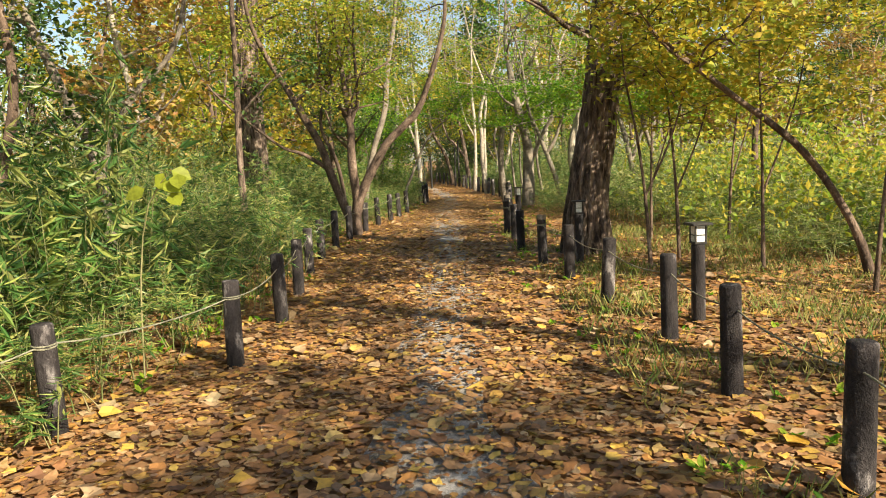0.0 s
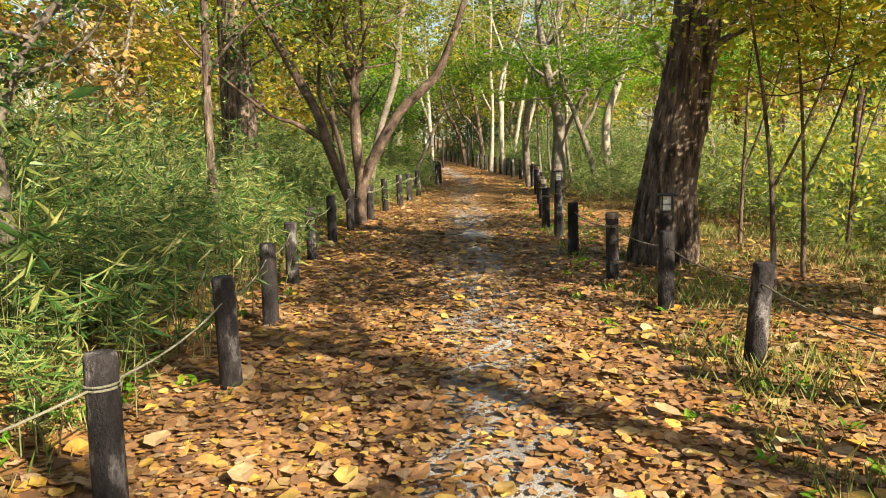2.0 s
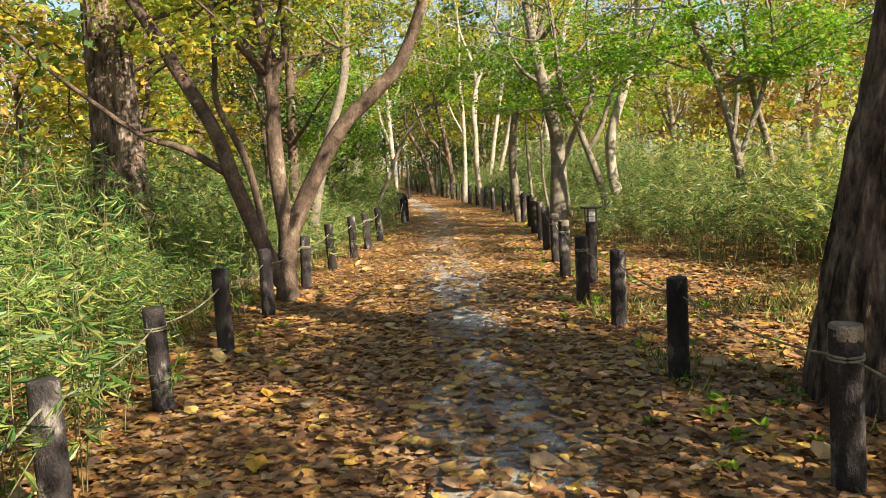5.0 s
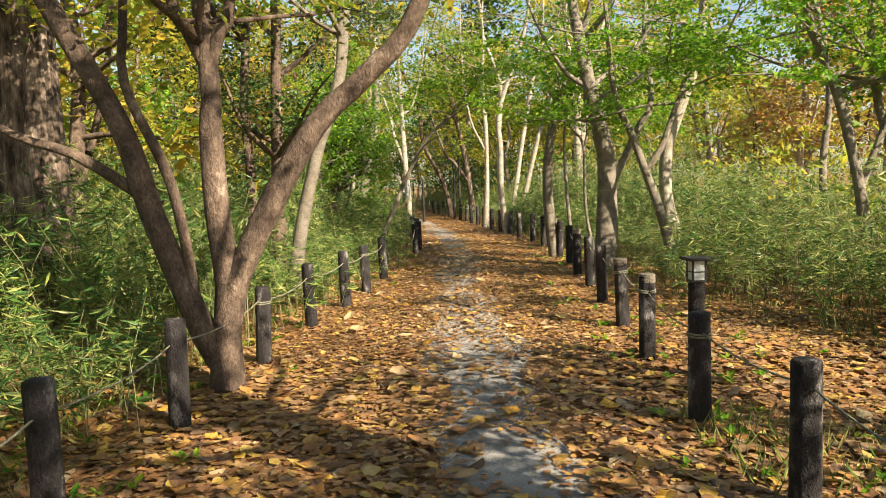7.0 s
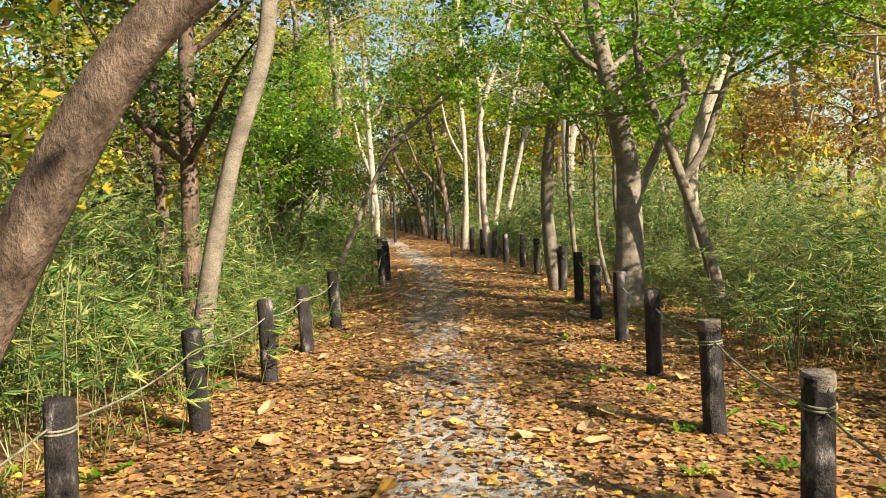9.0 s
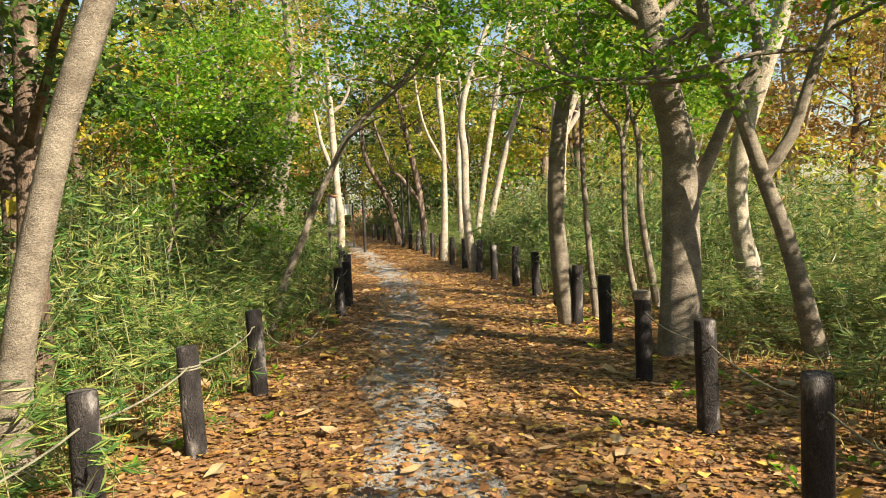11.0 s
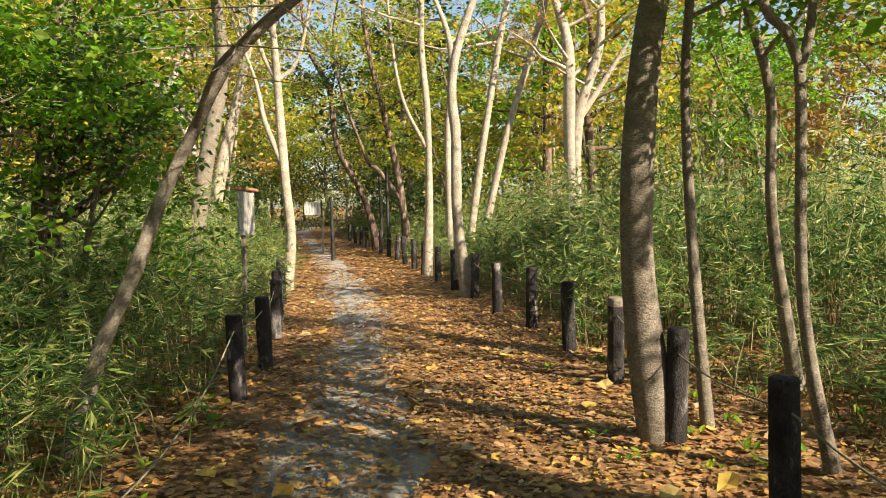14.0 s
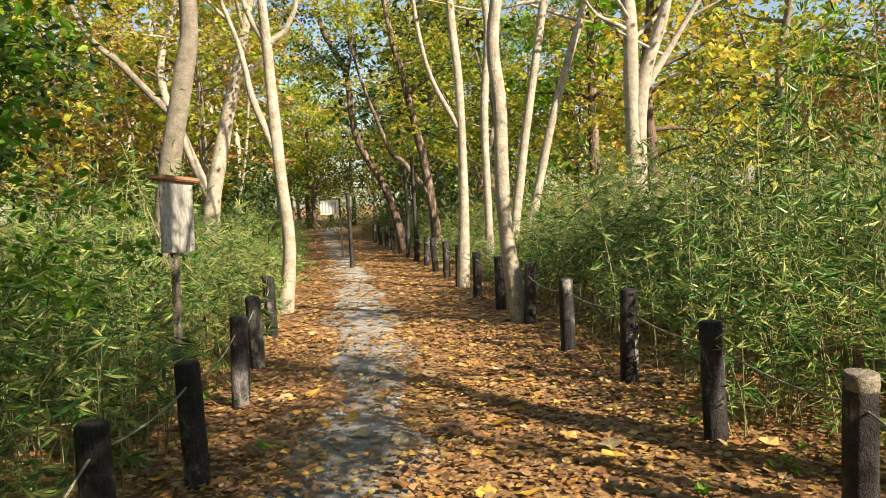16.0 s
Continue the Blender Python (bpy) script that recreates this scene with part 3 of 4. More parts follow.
# open ground before the first big tree
tree("thin tree arching over toward the path", 8.4, [([(5.0, 0), (4.75, 0.5), (4.15, 1.4), (3.3, 2.1), (2.5, 2.75)], 0.055, 0.03)], M_BARK_BROWN, M_YELLOW, 3.2, 7, 6, 6, 0.095, 0.28, 1.7, 2.1, 8)
for sx, sy, s in ((2.75, 9.6, 0), (3.35, 10.3, 1), (4.05, 9.2, 2), (3.6, 12.6, 3), (4.7, 12.0, 4), (4.4, 7.4, 5)):
    tree("spindly sapling with yellowing leaves on open ground", sy, [([(sx, 0), (sx + 0.03 * (s - 2.5), 0.9), (sx + 0.07 * (s - 2.5), 1.7), (sx + 0.13 * (s - 2.5), 2.5)], 0.026, 0.012), ([(sx + 0.03 * (s - 2.5), 0.9), (sx + 0.25, 1.6), (sx + 0.45, 2.3)], 0.016, 0.01)], M_BARK_BROWN, M_LIME if s % 2 else M_YELLOW, 4.0, 4, 5, 10, 0.085, 0.3, 1.3, 1.7, 6, "saplings", name="sapling")
# trees behind the first bamboo
tree("bare-limbed tree behind the bamboo", 8.0, [([(-4.9, 0), (-4.75, 1.5), (-5.0, 2.6), (-5.2, 3.6)], 0.09, 0.06), ([(-4.75, 1.5), (-4.5, 2.4), (-4.55, 3.4)], 0.06, 0.04)], M_BARK_BROWN, M_YELLOW, 6, 6, 5, 10, 0.08, 0.3, 1.8, 2.0)
tree("bare-limbed tree behind the bamboo", 9.5, [([(-4.3, 0), (-4.35, 1.5), (-4.8, 2.8), (-5.2, 4.0)], 0.08, 0.05), ([(-4.35, 1.5), (-3.9, 2.4), (-3.2, 3.2)], 0.05, 0.03)], M_BARK_GREY, M_DEEP, 6.5, 6, 5, 8, 0.08, 0.3, 1.8, 2.0)
tree("slim dark trunk rising from bamboo", 12.5, [([(-3.3, 0), (-3.35, 1.5), (-3.3, 3.0)], 0.06, 0.05)], M_BARK_DARK, M_DEEP, 7, 9, 5, 13, 0.08, 0.32, 2.2, 2.0)
tree("slim dark trunk rising from bamboo", 4.6, [([(-4.1, 0), (-4.2, 1.5), (-4.0, 3.0)], 0.07, 0.05), ([(-4.1, 2.5), (-2.8, 3.1), (-1.4, 3.1), (-0.6, 2.95)], 0.04, 0.012)], M_BARK_BROWN, M_RUST, 4.6, 8, 5, 8, 0.085, 0.3, 2.0, 2.3)
tree("spreading tree shading the path with yellowing leaves", 6.2, [([(6.2, 0), (6.0, 1.5), (5.5, 3.0)], 0.11, 0.08), ([(5.6, 2.7), (3.8, 3.2), (2.2, 3.25), (0.9, 3.05)], 0.05, 0.012)], M_BARK_BROWN, M_YELLOW, 6.8, 11, 6, 10, 0.095, 0.24, 3.4, 2.6, sparse=0.9)

# stands out of view; added so its crown shades the left bamboo
tree("tall unseen tree with yellowing leaves, added to shade the path", 2.2, [([(5.4, 0), (5.5, 2.0), (5.3, 4.2), (5.2, 5.6)], 0.16, 0.11)], M_BARK_BROWN, M_YELLOW, 9.0, 14, 5, 11, 0.10, 0.28, 3.0, 4.8, sparse=0.9)
# behind the start, never in view; added to shade the first posts
tree("tall unseen tree with yellowing leaves, added to shade the path", -1.6, [([(7.4, 0), (7.5, 2.0), (7.3, 3.4)], 0.14, 0.10)], M_BARK_BROWN, M_YELLOW, 8.5, 15, 6, 10, 0.10, 0.24, 3.2, 2.8, sparse=0.9)

# woodland round about: a few grown forms, set out with turns and sizes of their own
forms = []
for k, (bark, leaf, h, lv) in enumerate(((M_BARK_GREY, M_LIME, 8.5, 15), (M_BARK_BROWN, M_YELLOW, 7.5, 14), (M_BARK_PALE, M_RUST, 8.5, 14), (M_BARK_DARK, M_GREEN, 9.5, 17), (M_BARK_GREY, M_DEEP, 8.0, 17), (M_BARK_BROWN, M_LIME, 6.0, 16))):
    lab = ("grey woodland tree with lime-green leaves", "brown woodland tree with golden autumn leaves", "pale woodland tree with rust-coloured leaves", "dark woodland tree with green leaves", "grey woodland tree with dense dark foliage", "low spreading tree with yellow-green leaves")[k]
    forms.append(tree(lab, 70.0 + 3 * k, [([(-30 + k, 0), (-30.1 + k, 1.5), (-29.9 + k, 3.2), (-30.2 + k, 4.8)], 0.13, 0.08), ([(-30.1 + k, 1.4), (-29.5 + k, 2.6), (-29.1 + k, 4.0)], 0.06, 0.04)], bark, leaf, h, 10, 5, lv, 0.185, 0.42, 2.8, 1.5, 7, height_form=True))
tr = np.random.default_rng(21)
spots = []
tries = 0
while len(spots) < 150 and tries < 9000:
    tries += 1
    yy = tr.uniform(-9, 100)
    xx = tr.uniform(-26, 34)
    gap = xx - centre(yy)
    if yy < 42 and (-5.2 < gap < (7.0 if yy < 15 else 6.2)):
        continue
    if 42 <= yy < 66 and abs(gap) < 2.6:
        continue
    if -12 < yy < 41 and 0 < gap < 15:
        continue
    if min([math.hypot(xx - a, yy - b) for a, b in spots] + [99]) < 2.6:
        continue
    spots.append((xx, yy))
spots += [(15.5, 3.0), (15.5, 30.5), (16.5, 11.0), (17.0, 18.0)]
for k, (xx, yy) in enumerate(spots):
    right_far = yy > 30
    pick = tr.choice(6, p=[0.22, 0.2, 0.16, 0.14, 0.1, 0.18] if right_far else [0.27, 0.2, 0.08, 0.15, 0.1, 0.2])
    if xx < 0 and yy < 42 and pick in (0, 5) and tr.random() < 0.6:
        pick = 3 + k % 2
    s = tr.uniform(0.8, 1.25) * (1.3 if yy > 46 else 1.0)
    if -12 < yy < 41 and xx > 8:
        s *= 0.62
    copy_thing(forms[pick], pose(xx, yy, -0.06, 0, 0, tr.uniform(0, 360)) @ Matrix.Diagonal((s, s, s * tr.uniform(0.9, 1.15), 1)))


# far woods all round: clumps of foliage from the ground up
def far_woods(seed, n_clump, per, leaf, label):
    r = np.random.default_rng(seed)
    at = []
    while len(at) < n_clump:
        x, y = r.uniform(-70, 75), r.uniform(-45, 135)
        gap = x - float(centre(y))
        if -30 < y < 72 and -24 < gap < 34:
            continue
        z = r.uniform(0.2, 18 if y > 60 else 11 if gap < 30 else 8)
        at.append((x, y, z))
    at = np.repeat(np.array(at), per, 0)
    at = at + r.normal(0, 1, at.shape) * np.array([1.5, 1.5, 0.8])
    at[:, 2] = np.maximum(at[:, 2], 0.0)
    n = len(at)
    ln = r.uniform(0.22, 0.5, n)
    v, f = leaf_blades(at, r.normal(0, 1, (n, 3)), r.normal(0, 0.6, (n, 3)) + np.array([0, 0, 1]), ln, ln * 0.6, 0.12)
    tagged(new("far_woods", mesh_of("far_woods", v, f, leaf, False)), label, "woods", kind="stuff")


def hedge(seed, n, y0, y1, near, wide, top, leaf, label, sides=(-1, 1), scale=1.0):
    """Shrubs close to the far end of the path."""
    r = np.random.default_rng(seed)
    y = r.uniform(y0, y1, n)
    x = centre(y) + r.choice(sides, n) * (near + wide * r.random(n))
    at = np.repeat(np.stack([x, y, r.uniform(0.1, top, n)], 1), 45, 0)
    at = at + r.normal(0, 0.42, at.shape)
    at[:, 2] = np.maximum(at[:, 2], 0.0)
    m = len(at)
    ln = r.uniform(0.12, 0.26, m) * scale
    v, f = leaf_blades(at, r.normal(0, 1, (m, 3)), r.normal(0, 0.9, (m, 3)) + np.array([0, 0, 1]), ln, ln * 0.55, 0.12)
    tagged(new("shrubs", mesh_of("shrubs", v, f, leaf, False)), label, "shrubs", kind="stuff")


hedge(11, 330, 46, 68, 2.6, 5.0, 3.2, M_DEEP, "dark evergreen shrubs crowding the far path")
hedge(12, 260, 67, 76, 0.0, 12.0, 5.0, M_DEEP, "dark evergreen shrubs closing the far bend")
hedge(13, 130, 44, 66, 3.5, 9.0, 5.5, M_YELLOW, "golden shrubs behind the far path")
hedge(14, 150, 15, 40, 6.5, 6.0, 2.2, M_LIME, "yellow-green shrubs standing among bamboo")
hedge(16, 220, 9, 23, 4.9, 5.0, 1.2, M_LIME, "light yellow-green bushes in the sun", (1,), 0.6)
hedge(15, 60, 3, 14, 7.5, 5.0, 1.7, M_LIME, "yellow-green shrubs beyond open ground")
far_woods(1, 900, 50, M_DEEP, "dark green far woodland foliage")
far_woods(2, 700, 50, M_LIME, "yellow-green far woodland foliage")
far_woods(3, 350, 50, M_YELLOW, "golden far woodland foliage")
far_woods(4, 350, 50, M_RUST, "russet far woodland foliage")


# ---- bamboo grass and undergrowth ----
def bamboo_mesh(n_culm, height, per, half=0.8, seed=0, long=1.0):
    """Leaves and stems of one patch of bamboo grass."""
    r = np.random.default_rng(seed)
    culms, at, along = [], [], []
    for _ in range(n_culm):
        bx, by = r.uniform(-half, half, 2)
        h = height * r.uniform(0.45, 1.08)
        tilt = r.normal(0, 0.16, 2)
        p = np.array([[bx, by, -0.05], [bx + tilt[0] * h * 0.5, by + tilt[1] * h * 0.5, h * 0.55], [bx + tilt[0] * h * 1.4, by + tilt[1] * h * 1.4, h]])
        culms.append(tube(p, [0.005, 0.004, 0.002], 3, 2.0))
        for _ in range(per):
            s = r.uniform(0.3, 1) ** 0.75
            q = p[0] * (1 - s) + p[2] * s + r.normal(0, 0.03, 3)
            a = r.uniform(0, 6.28)
            for _ in range(int(r.integers(3, 6))):
                b = a + r.normal(0, 0.7)
                at.append(q)
                along.append((math.cos(b), math.sin(b), r.normal(-0.05, 0.45)))
    at, along = np.array(at), np.array(along)
    n = len(at)
    ln = r.uniform(0.10, 0.22, n) * long
    up = r.normal(0, 0.75, (n, 3)) + np.array([0, 0, 1])
    leaf = leaf_blades(at, along, up, ln, ln * 0.135, -0.10)
    return leaf, join(culms)


patches = []
for k, (nc, h, per) in enumerate(((56, 1.5, 6), (66, 1.25, 8), (60, 1.75, 8), (50, 0.8, 6), (28, 1.6, 7), (52, 1.3, 7), (30, 1.6, 7))):
    (lv, lf), (cv, cf) = bamboo_mesh(nc, h, per, 0.85, k, (1.35, 0.8, 0.85, 0.8, 1.05, 0.85, 1.05)[k])
    root = new("bamboo_grass")
    tagged(root, ("dense thicket of slender green bamboo grass", "dense thicket of slender green bamboo grass", "tall thicket of slender green bamboo grass", "low fringe of bamboo grass with straw-coloured stems", "loose bamboo grass deep in the wood", "thicket of yellow-green bamboo grass, sunlight lightened into its colour", "loose yellow-green bamboo grass, sunlight lightened into its colour")[k], "bamboo", "bamboo thicket", "stuff")
    child("leaves", mesh_of("bamboo_leaves", lv, lf, M_PALE if k > 4 else M_BAMBOO, False), root)
    child("stems", mesh_of("bamboo_stems", cv, cf, M_CULM), root)
    root.location = (-6.5 + k * 0.9, -2.0 + k, -0.06) if k < 5 else (8.5, 1.0 + k, -0.06)
    patches.append(root)
br = np.random.default_rng(5)


def edge_left(y):
    return np.interp(y, [-5, 4, 5.7, 9, 12, 16, 20, 24, 27, 31, 40, 66], [-4.2, -3.1, -2.6, -2.55, -2.75, -2.8, -2.1, -1.6, -1.35, -1.3, -2.0, -5.2])


def edge_right(y):
    return np.interp(y, [-5, 5, 8, 11, 14, 16, 18, 20, 22, 26, 30, 36, 45, 66], [9.0, 7.0, 6.0, 5.0, 4.7, 4.5, 4.0, 3.2, 3.7, 3.8, 3.1, 2.6, 1.7, -1.2])


for side in (-1, 1):
    for row, (dist, step, kinds, top) in enumerate(((0.35, 1.05, (3, 1), 0.85), (1.15, 1.2, (0, 1), 1.0), (2.2, 1.35, (0, 2), 1.05), (3.5, 1.5, (2, 4, 4), 1.15), (5.2, 1.7, (4,), 1.3), (7.4, 2.2, (4,), 1.45))):
        yy = 0.0
        while yy < (62 if row < 2 else 48 if row < 4 else 42):
            e = edge_left(yy) if side < 0 else edge_right(yy)
            s = top * br.uniform(0.85, 1.12)
            hz = s
            if side > 0 and row > 2:
                hz *= 0.72
            if side > 0 and yy < 14:
                hz = s * (0.42 if row < 2 else 0.7)
            if side < 0 and yy < 14:
                hz *= 1.15
            if side > 0 and row < 2 and 20 < yy < 27:
                hz *= 0.62
            if side > 0 and row < 3 and 26.5 < yy < 34:
                hz *= 1.3
            if side < 0 and row < 3 and 21 < yy < 27:
                hz *= 0.85
            hz *= 1 + 0.2 * math.sin(yy * 1.9 + side + row) + 0.14 * math.sin(yy * 0.83 + 2 * row)
            if row < 3 and br.random() < 0.12:
                hz *= 0.45
            wide = 1.0 if row < 3 else 1.3
            pick = int(br.choice(kinds))
            if pick == 0 and (yy > 12 or side > 0):
                pick = 1 if br.random() < 0.5 else 2
            # right-hand patches mostly take the leaves with sunlight in their colour
            if side > 0 and yy < 26 and br.random() < 0.8:
                pick = 6 if pick == 4 else 5
            copy_thing(patches[pick], pose(e + side * (dist + br.uniform(-0.2, 0.2)), yy + br.uniform(-0.3, 0.3), -0.06, 0, 0, br.uniform(0, 360)) @ Matrix.Diagonal((wide, wide, hz, 1)))
            yy += step * (1.0 if yy < 36 else 2.0)


# ---- fence posts, ropes, lanterns ----
LEFT = [(-3.1, 2.9), (-2.42, 4.35), (-1.69, 5.7), (-1.66, 7.3), (-1.79, 8.9), (-1.95, 10.6), (-2.03, 12.2), (-2.0, 13.7), (-1.92, 15.15), (-1.76, 16.85), (-1.6, 18.5), (-1.37, 19.8), (-1.2, 21.0), (-1.04, 22.45), (-0.58, 26.6), (-0.51, 27.7), (-0.6, 29.25), (-0.72, 30.6), (-0.85, 32.2)]
RIGHT = [(1.85, 1.6), (1.79, 3.1), (1.79, 4.5), (1.83, 5.9), (1.68, 7.5), (1.57, 9.05), (1.44, 10.5), (1.31, 12.15), (1.36, 13.7), (1.33, 14.9), (1.49, 16.5), (1.66, 17.9), (1.81, 19.4), (1.97, 20.8), (2.08, 22.2), (2.26, 23.75), (2.3, 25.0), (2.45, 26.5), (2.43, 27.8), (2.37, 29.2), (2.19, 30.45), (2.11, 32.0), (1.96, 33.3), (1.81, 34.7), (1.65, 36.0), (1.55, 37.6), (1.42, 39.0), (1.28, 40.4), (1.1, 41.9), (0.92, 43.4), (0.72, 45.0), (0.5, 46.6), (0.28, 48.3), (0.05, 50.0), (-0.2, 51.8)]


def post_mesh(seed, height=0.70, r=0.066):
    """A round post: grooved like cracked wood, bevelled top."""
    g = np.random.default_rng(seed)
    sides = 28
    zs = np.concatenate([np.linspace(-0.3, height - 0.018, 15), [height - 0.006, height, height + 0.001]])
    rs = np.array([1.0] * 15 + [0.95, 0.8, 0.001])
    ang = np.linspace(0, 2 * math.pi, sides, endpoint=False)
    groove = g.uniform(-0.045, 0.03, sides)
    vs = []
    for k, z in enumerate(zs):
        wob = groove * (0.4 + 0.6 * np.sin(z * 5 + g.uniform(0, 0.5) + np.arange(sides) * 1.7) ** 2) + g.normal(0, 0.008, sides)
        rr = r * rs[k] * (1 + wob) * (1.04 - 0.05 * z / height)
        vs.append(np.stack([rr * np.cos(ang), rr * np.sin(ang), np.full(sides, z)], 1))
    n = len(zs)
    i, j = np.meshgrid(np.arange(n - 1), np.arange(sides), indexing="ij")
    k = (j + 1) % sides
    f = np.stack([i * sides + j, i * sides + k, (i + 1) * sides + k, (i + 1) * sides + j], -1).reshape(-1, 4)
    return mesh_of("shaft", np.concatenate(vs), f, M_POST)


shafts = [post_mesh(s) for s in range(6)]
wrap = []
for dz in (-0.008, 0.008):
    a = np.linspace(0, 2 * math.pi, 15)
    wrap.append(tube(np.stack([0.069 * np.cos(a), 0.069 * np.sin(a), 0.565 + dz + 0.004 * np.sin(a)], 1), [0.006] * 15, 5, 0.5))
wv, wf = join(wrap)
wrap_mesh = mesh_of("rope_wrap", wv, wf, M_ROPE)
pr = np.random.default_rng(3)
for side in (LEFT, RIGHT):
    for x, y in side:
        post = new("fence_post")
        post.matrix_world = pose(x, y, -0.06 + pr.uniform(-0.03, 0.03), pr.normal(0, 1.6), pr.normal(0, 1.6), pr.uniform(0, 360))
        tagged(post, "round dark weathered wooden post holding a rope", "post", "rope fence posts")
        child("shaft", shafts[int(pr.integers(6))], post)
        if pr.random() < 0.4:
            child("rope_wrap", wrap_mesh, post, "pale twisted rope binding")
tv, tf = tube([(0, 0, 0.635), (0.001, 0, 0.66), (0, 0, 0.698), (0, 0, 0.704), (0, 0, 0.705)], [0.0665, 0.069, 0.0665, 0.058, 0.001], 18, 0.03, 0.02)
worn = mesh_of("worn_top", tv, tf, M_BARK_GREY)
for post in [p for p in scene.objects if p.name.startswith("fence_post")]:
    if any(abs(post.location.x - x) + abs(post.location.y - y) < 0.1 for x, y in ((2.45, 26.5), (2.08, 22.2), (1.49, 16.5), (1.44, 10.5), (1.66, 17.9))):
        child("worn_top", worn, post, "bleached flaking top")
for nm, side in (("rope", LEFT), ("rope", RIGHT)):
    line = []
    for (x0, y0), (x1, y1) in zip(side, side[1:]):
        span = math.hypot(x1 - x0, y1 - y0)
        sag = 0.035 * span if span < 3 else 0.5
        for t in np.linspace(0, 1, 8)[:-1]:
            line.append((x0 + (x1 - x0) * t, y0 + (y1 - y0) * t, 0.505 - 4 * sag * t * (1 - t)))
    line.append((*side[-1], 0.505))
    v, f = tube(line, [0.006] * len(line), 6, 0.12)
    tagged(new(nm, mesh_of(nm, v, f, M_ROPE)), "slack pale rope strung from post to post", "rope", "rope fence")


def lantern(x, y, turn):
    root = new("path_lantern")
    root.matrix_world = pose(x, y, -0.06, 0, 0, turn)
    tagged(root, "dark wooden post lantern with white panes and a flat cap", "lantern", "post lanterns")
    child("shaft", post_mesh(11, 0.72, 0.06), root)
    part("lamp_base", box_bm(0.115, 0.115, 0.02, (0, 0, 0.73)), M_METAL, root)
    for sx in (-1, 1):
        for sy in (-1, 1):
            part("corner_bar", box_bm(0.014, 0.014, 0.15, (sx * 0.048, sy * 0.048, 0.81), 0.002), M_METAL, root)
    for a in range(4):
        pane = part("pane", box_bm(0.08, 0.006, 0.145, (0, -0.046, 0.81), 0.001), M_PANE, root, "frosted white pane")
        pane.matrix_local = pose(0, 0, 0, 0, 0, 90 * a)
        bar = part("glazing_bar", box_bm(0.082, 0.005, 0.008, (0, -0.0515, 0.80), 0.001), M_METAL, root)
        bar.matrix_local = pose(0, 0, 0, 0, 0, 90 * a)
    part("cap", box_bm(0.19, 0.19, 0.022, (0, 0, 0.896), 0.006), M_METAL, root, "flat overhanging cap")
    return root


lantern(2.26, 6.45, 8)
lantern(1.94, 10.35, -6)
lantern(1.68, 15.9, 5)

# notice board on a stake
board = new("notice_board")
board.matrix_world = pose(-0.80, 28.5, -0.06, 0, 3, 70)
tagged(board, "small weathered grey notice board with a rust-brown cap on a stake", "sign")
part("stake", box_bm(0.045, 0.04, 1.55, (0.0, 0.022, 0.62)), M_BARK_GREY, board)
part("panel", box_bm(0.33, 0.02, 0.46, (0, -0.01, 1.46), 0.005), M_BOARD, board, "blank bleached board")
part("cap", box_bm(0.40, 0.11, 0.03, (0, 0, 1.706), 0.008), M_RUSTY, board, "rust-brown cap")
for bx, bz in ((-0.14, 1.28), (0.14, 1.28), (-0.14, 1.64), (0.14, 1.64)):
    part("nail", box_bm(0.01, 0.006, 0.01, (bx, -0.022, bz), 0.002), M_METAL, board, "rusty nail head")
# far notice, poles at the bend
far = new("notice_sign")
far.location = (-1.05, 44.5, -0.06)
tagged(far, "white notice sign on a thin pole", "sign")
part("panel", box_bm(0.5, 0.03, 0.4, (-0.15, 0, 1.45), 0.006), M_PANE, far, "white panel with grey lines")
for k in range(5):
    part("text_bar", box_bm(0.03, 0.004, 0.3, (-0.34 + 0.09 * k, -0.018, 1.45), 0.001), M_BOARD, far, "grey line of writing")
part("pole", box_bm(0.05, 0.05, 1.9, (0.14, 0.03, 0.75)), M_METAL, far)
for x, y, h in ((-0.45, 41.0, 1.75), (1.12, 42.5, 2.6), (0.95, 44.0, 2.6)):
    pole = new("dark_pole")
    pole.location = (x, y, -0.06)
    tagged(pole, "tall thin dark pole beside the path", "pole", "dark poles")
    v, f = tube([(0, 0, -0.2), (0.01, 0, h * 0.5), (0, 0, h)], [0.05, 0.048, 0.045], 8)
    child("shaft", mesh_of("shaft", v, f, M_METAL), pole)
    part("cap", box_bm(0.11, 0.11, 0.02, (0, 0, h + 0.008)), M_METAL, pole)


# ---- leaf litter, grass ----
lr = np.random.default_rng(9)


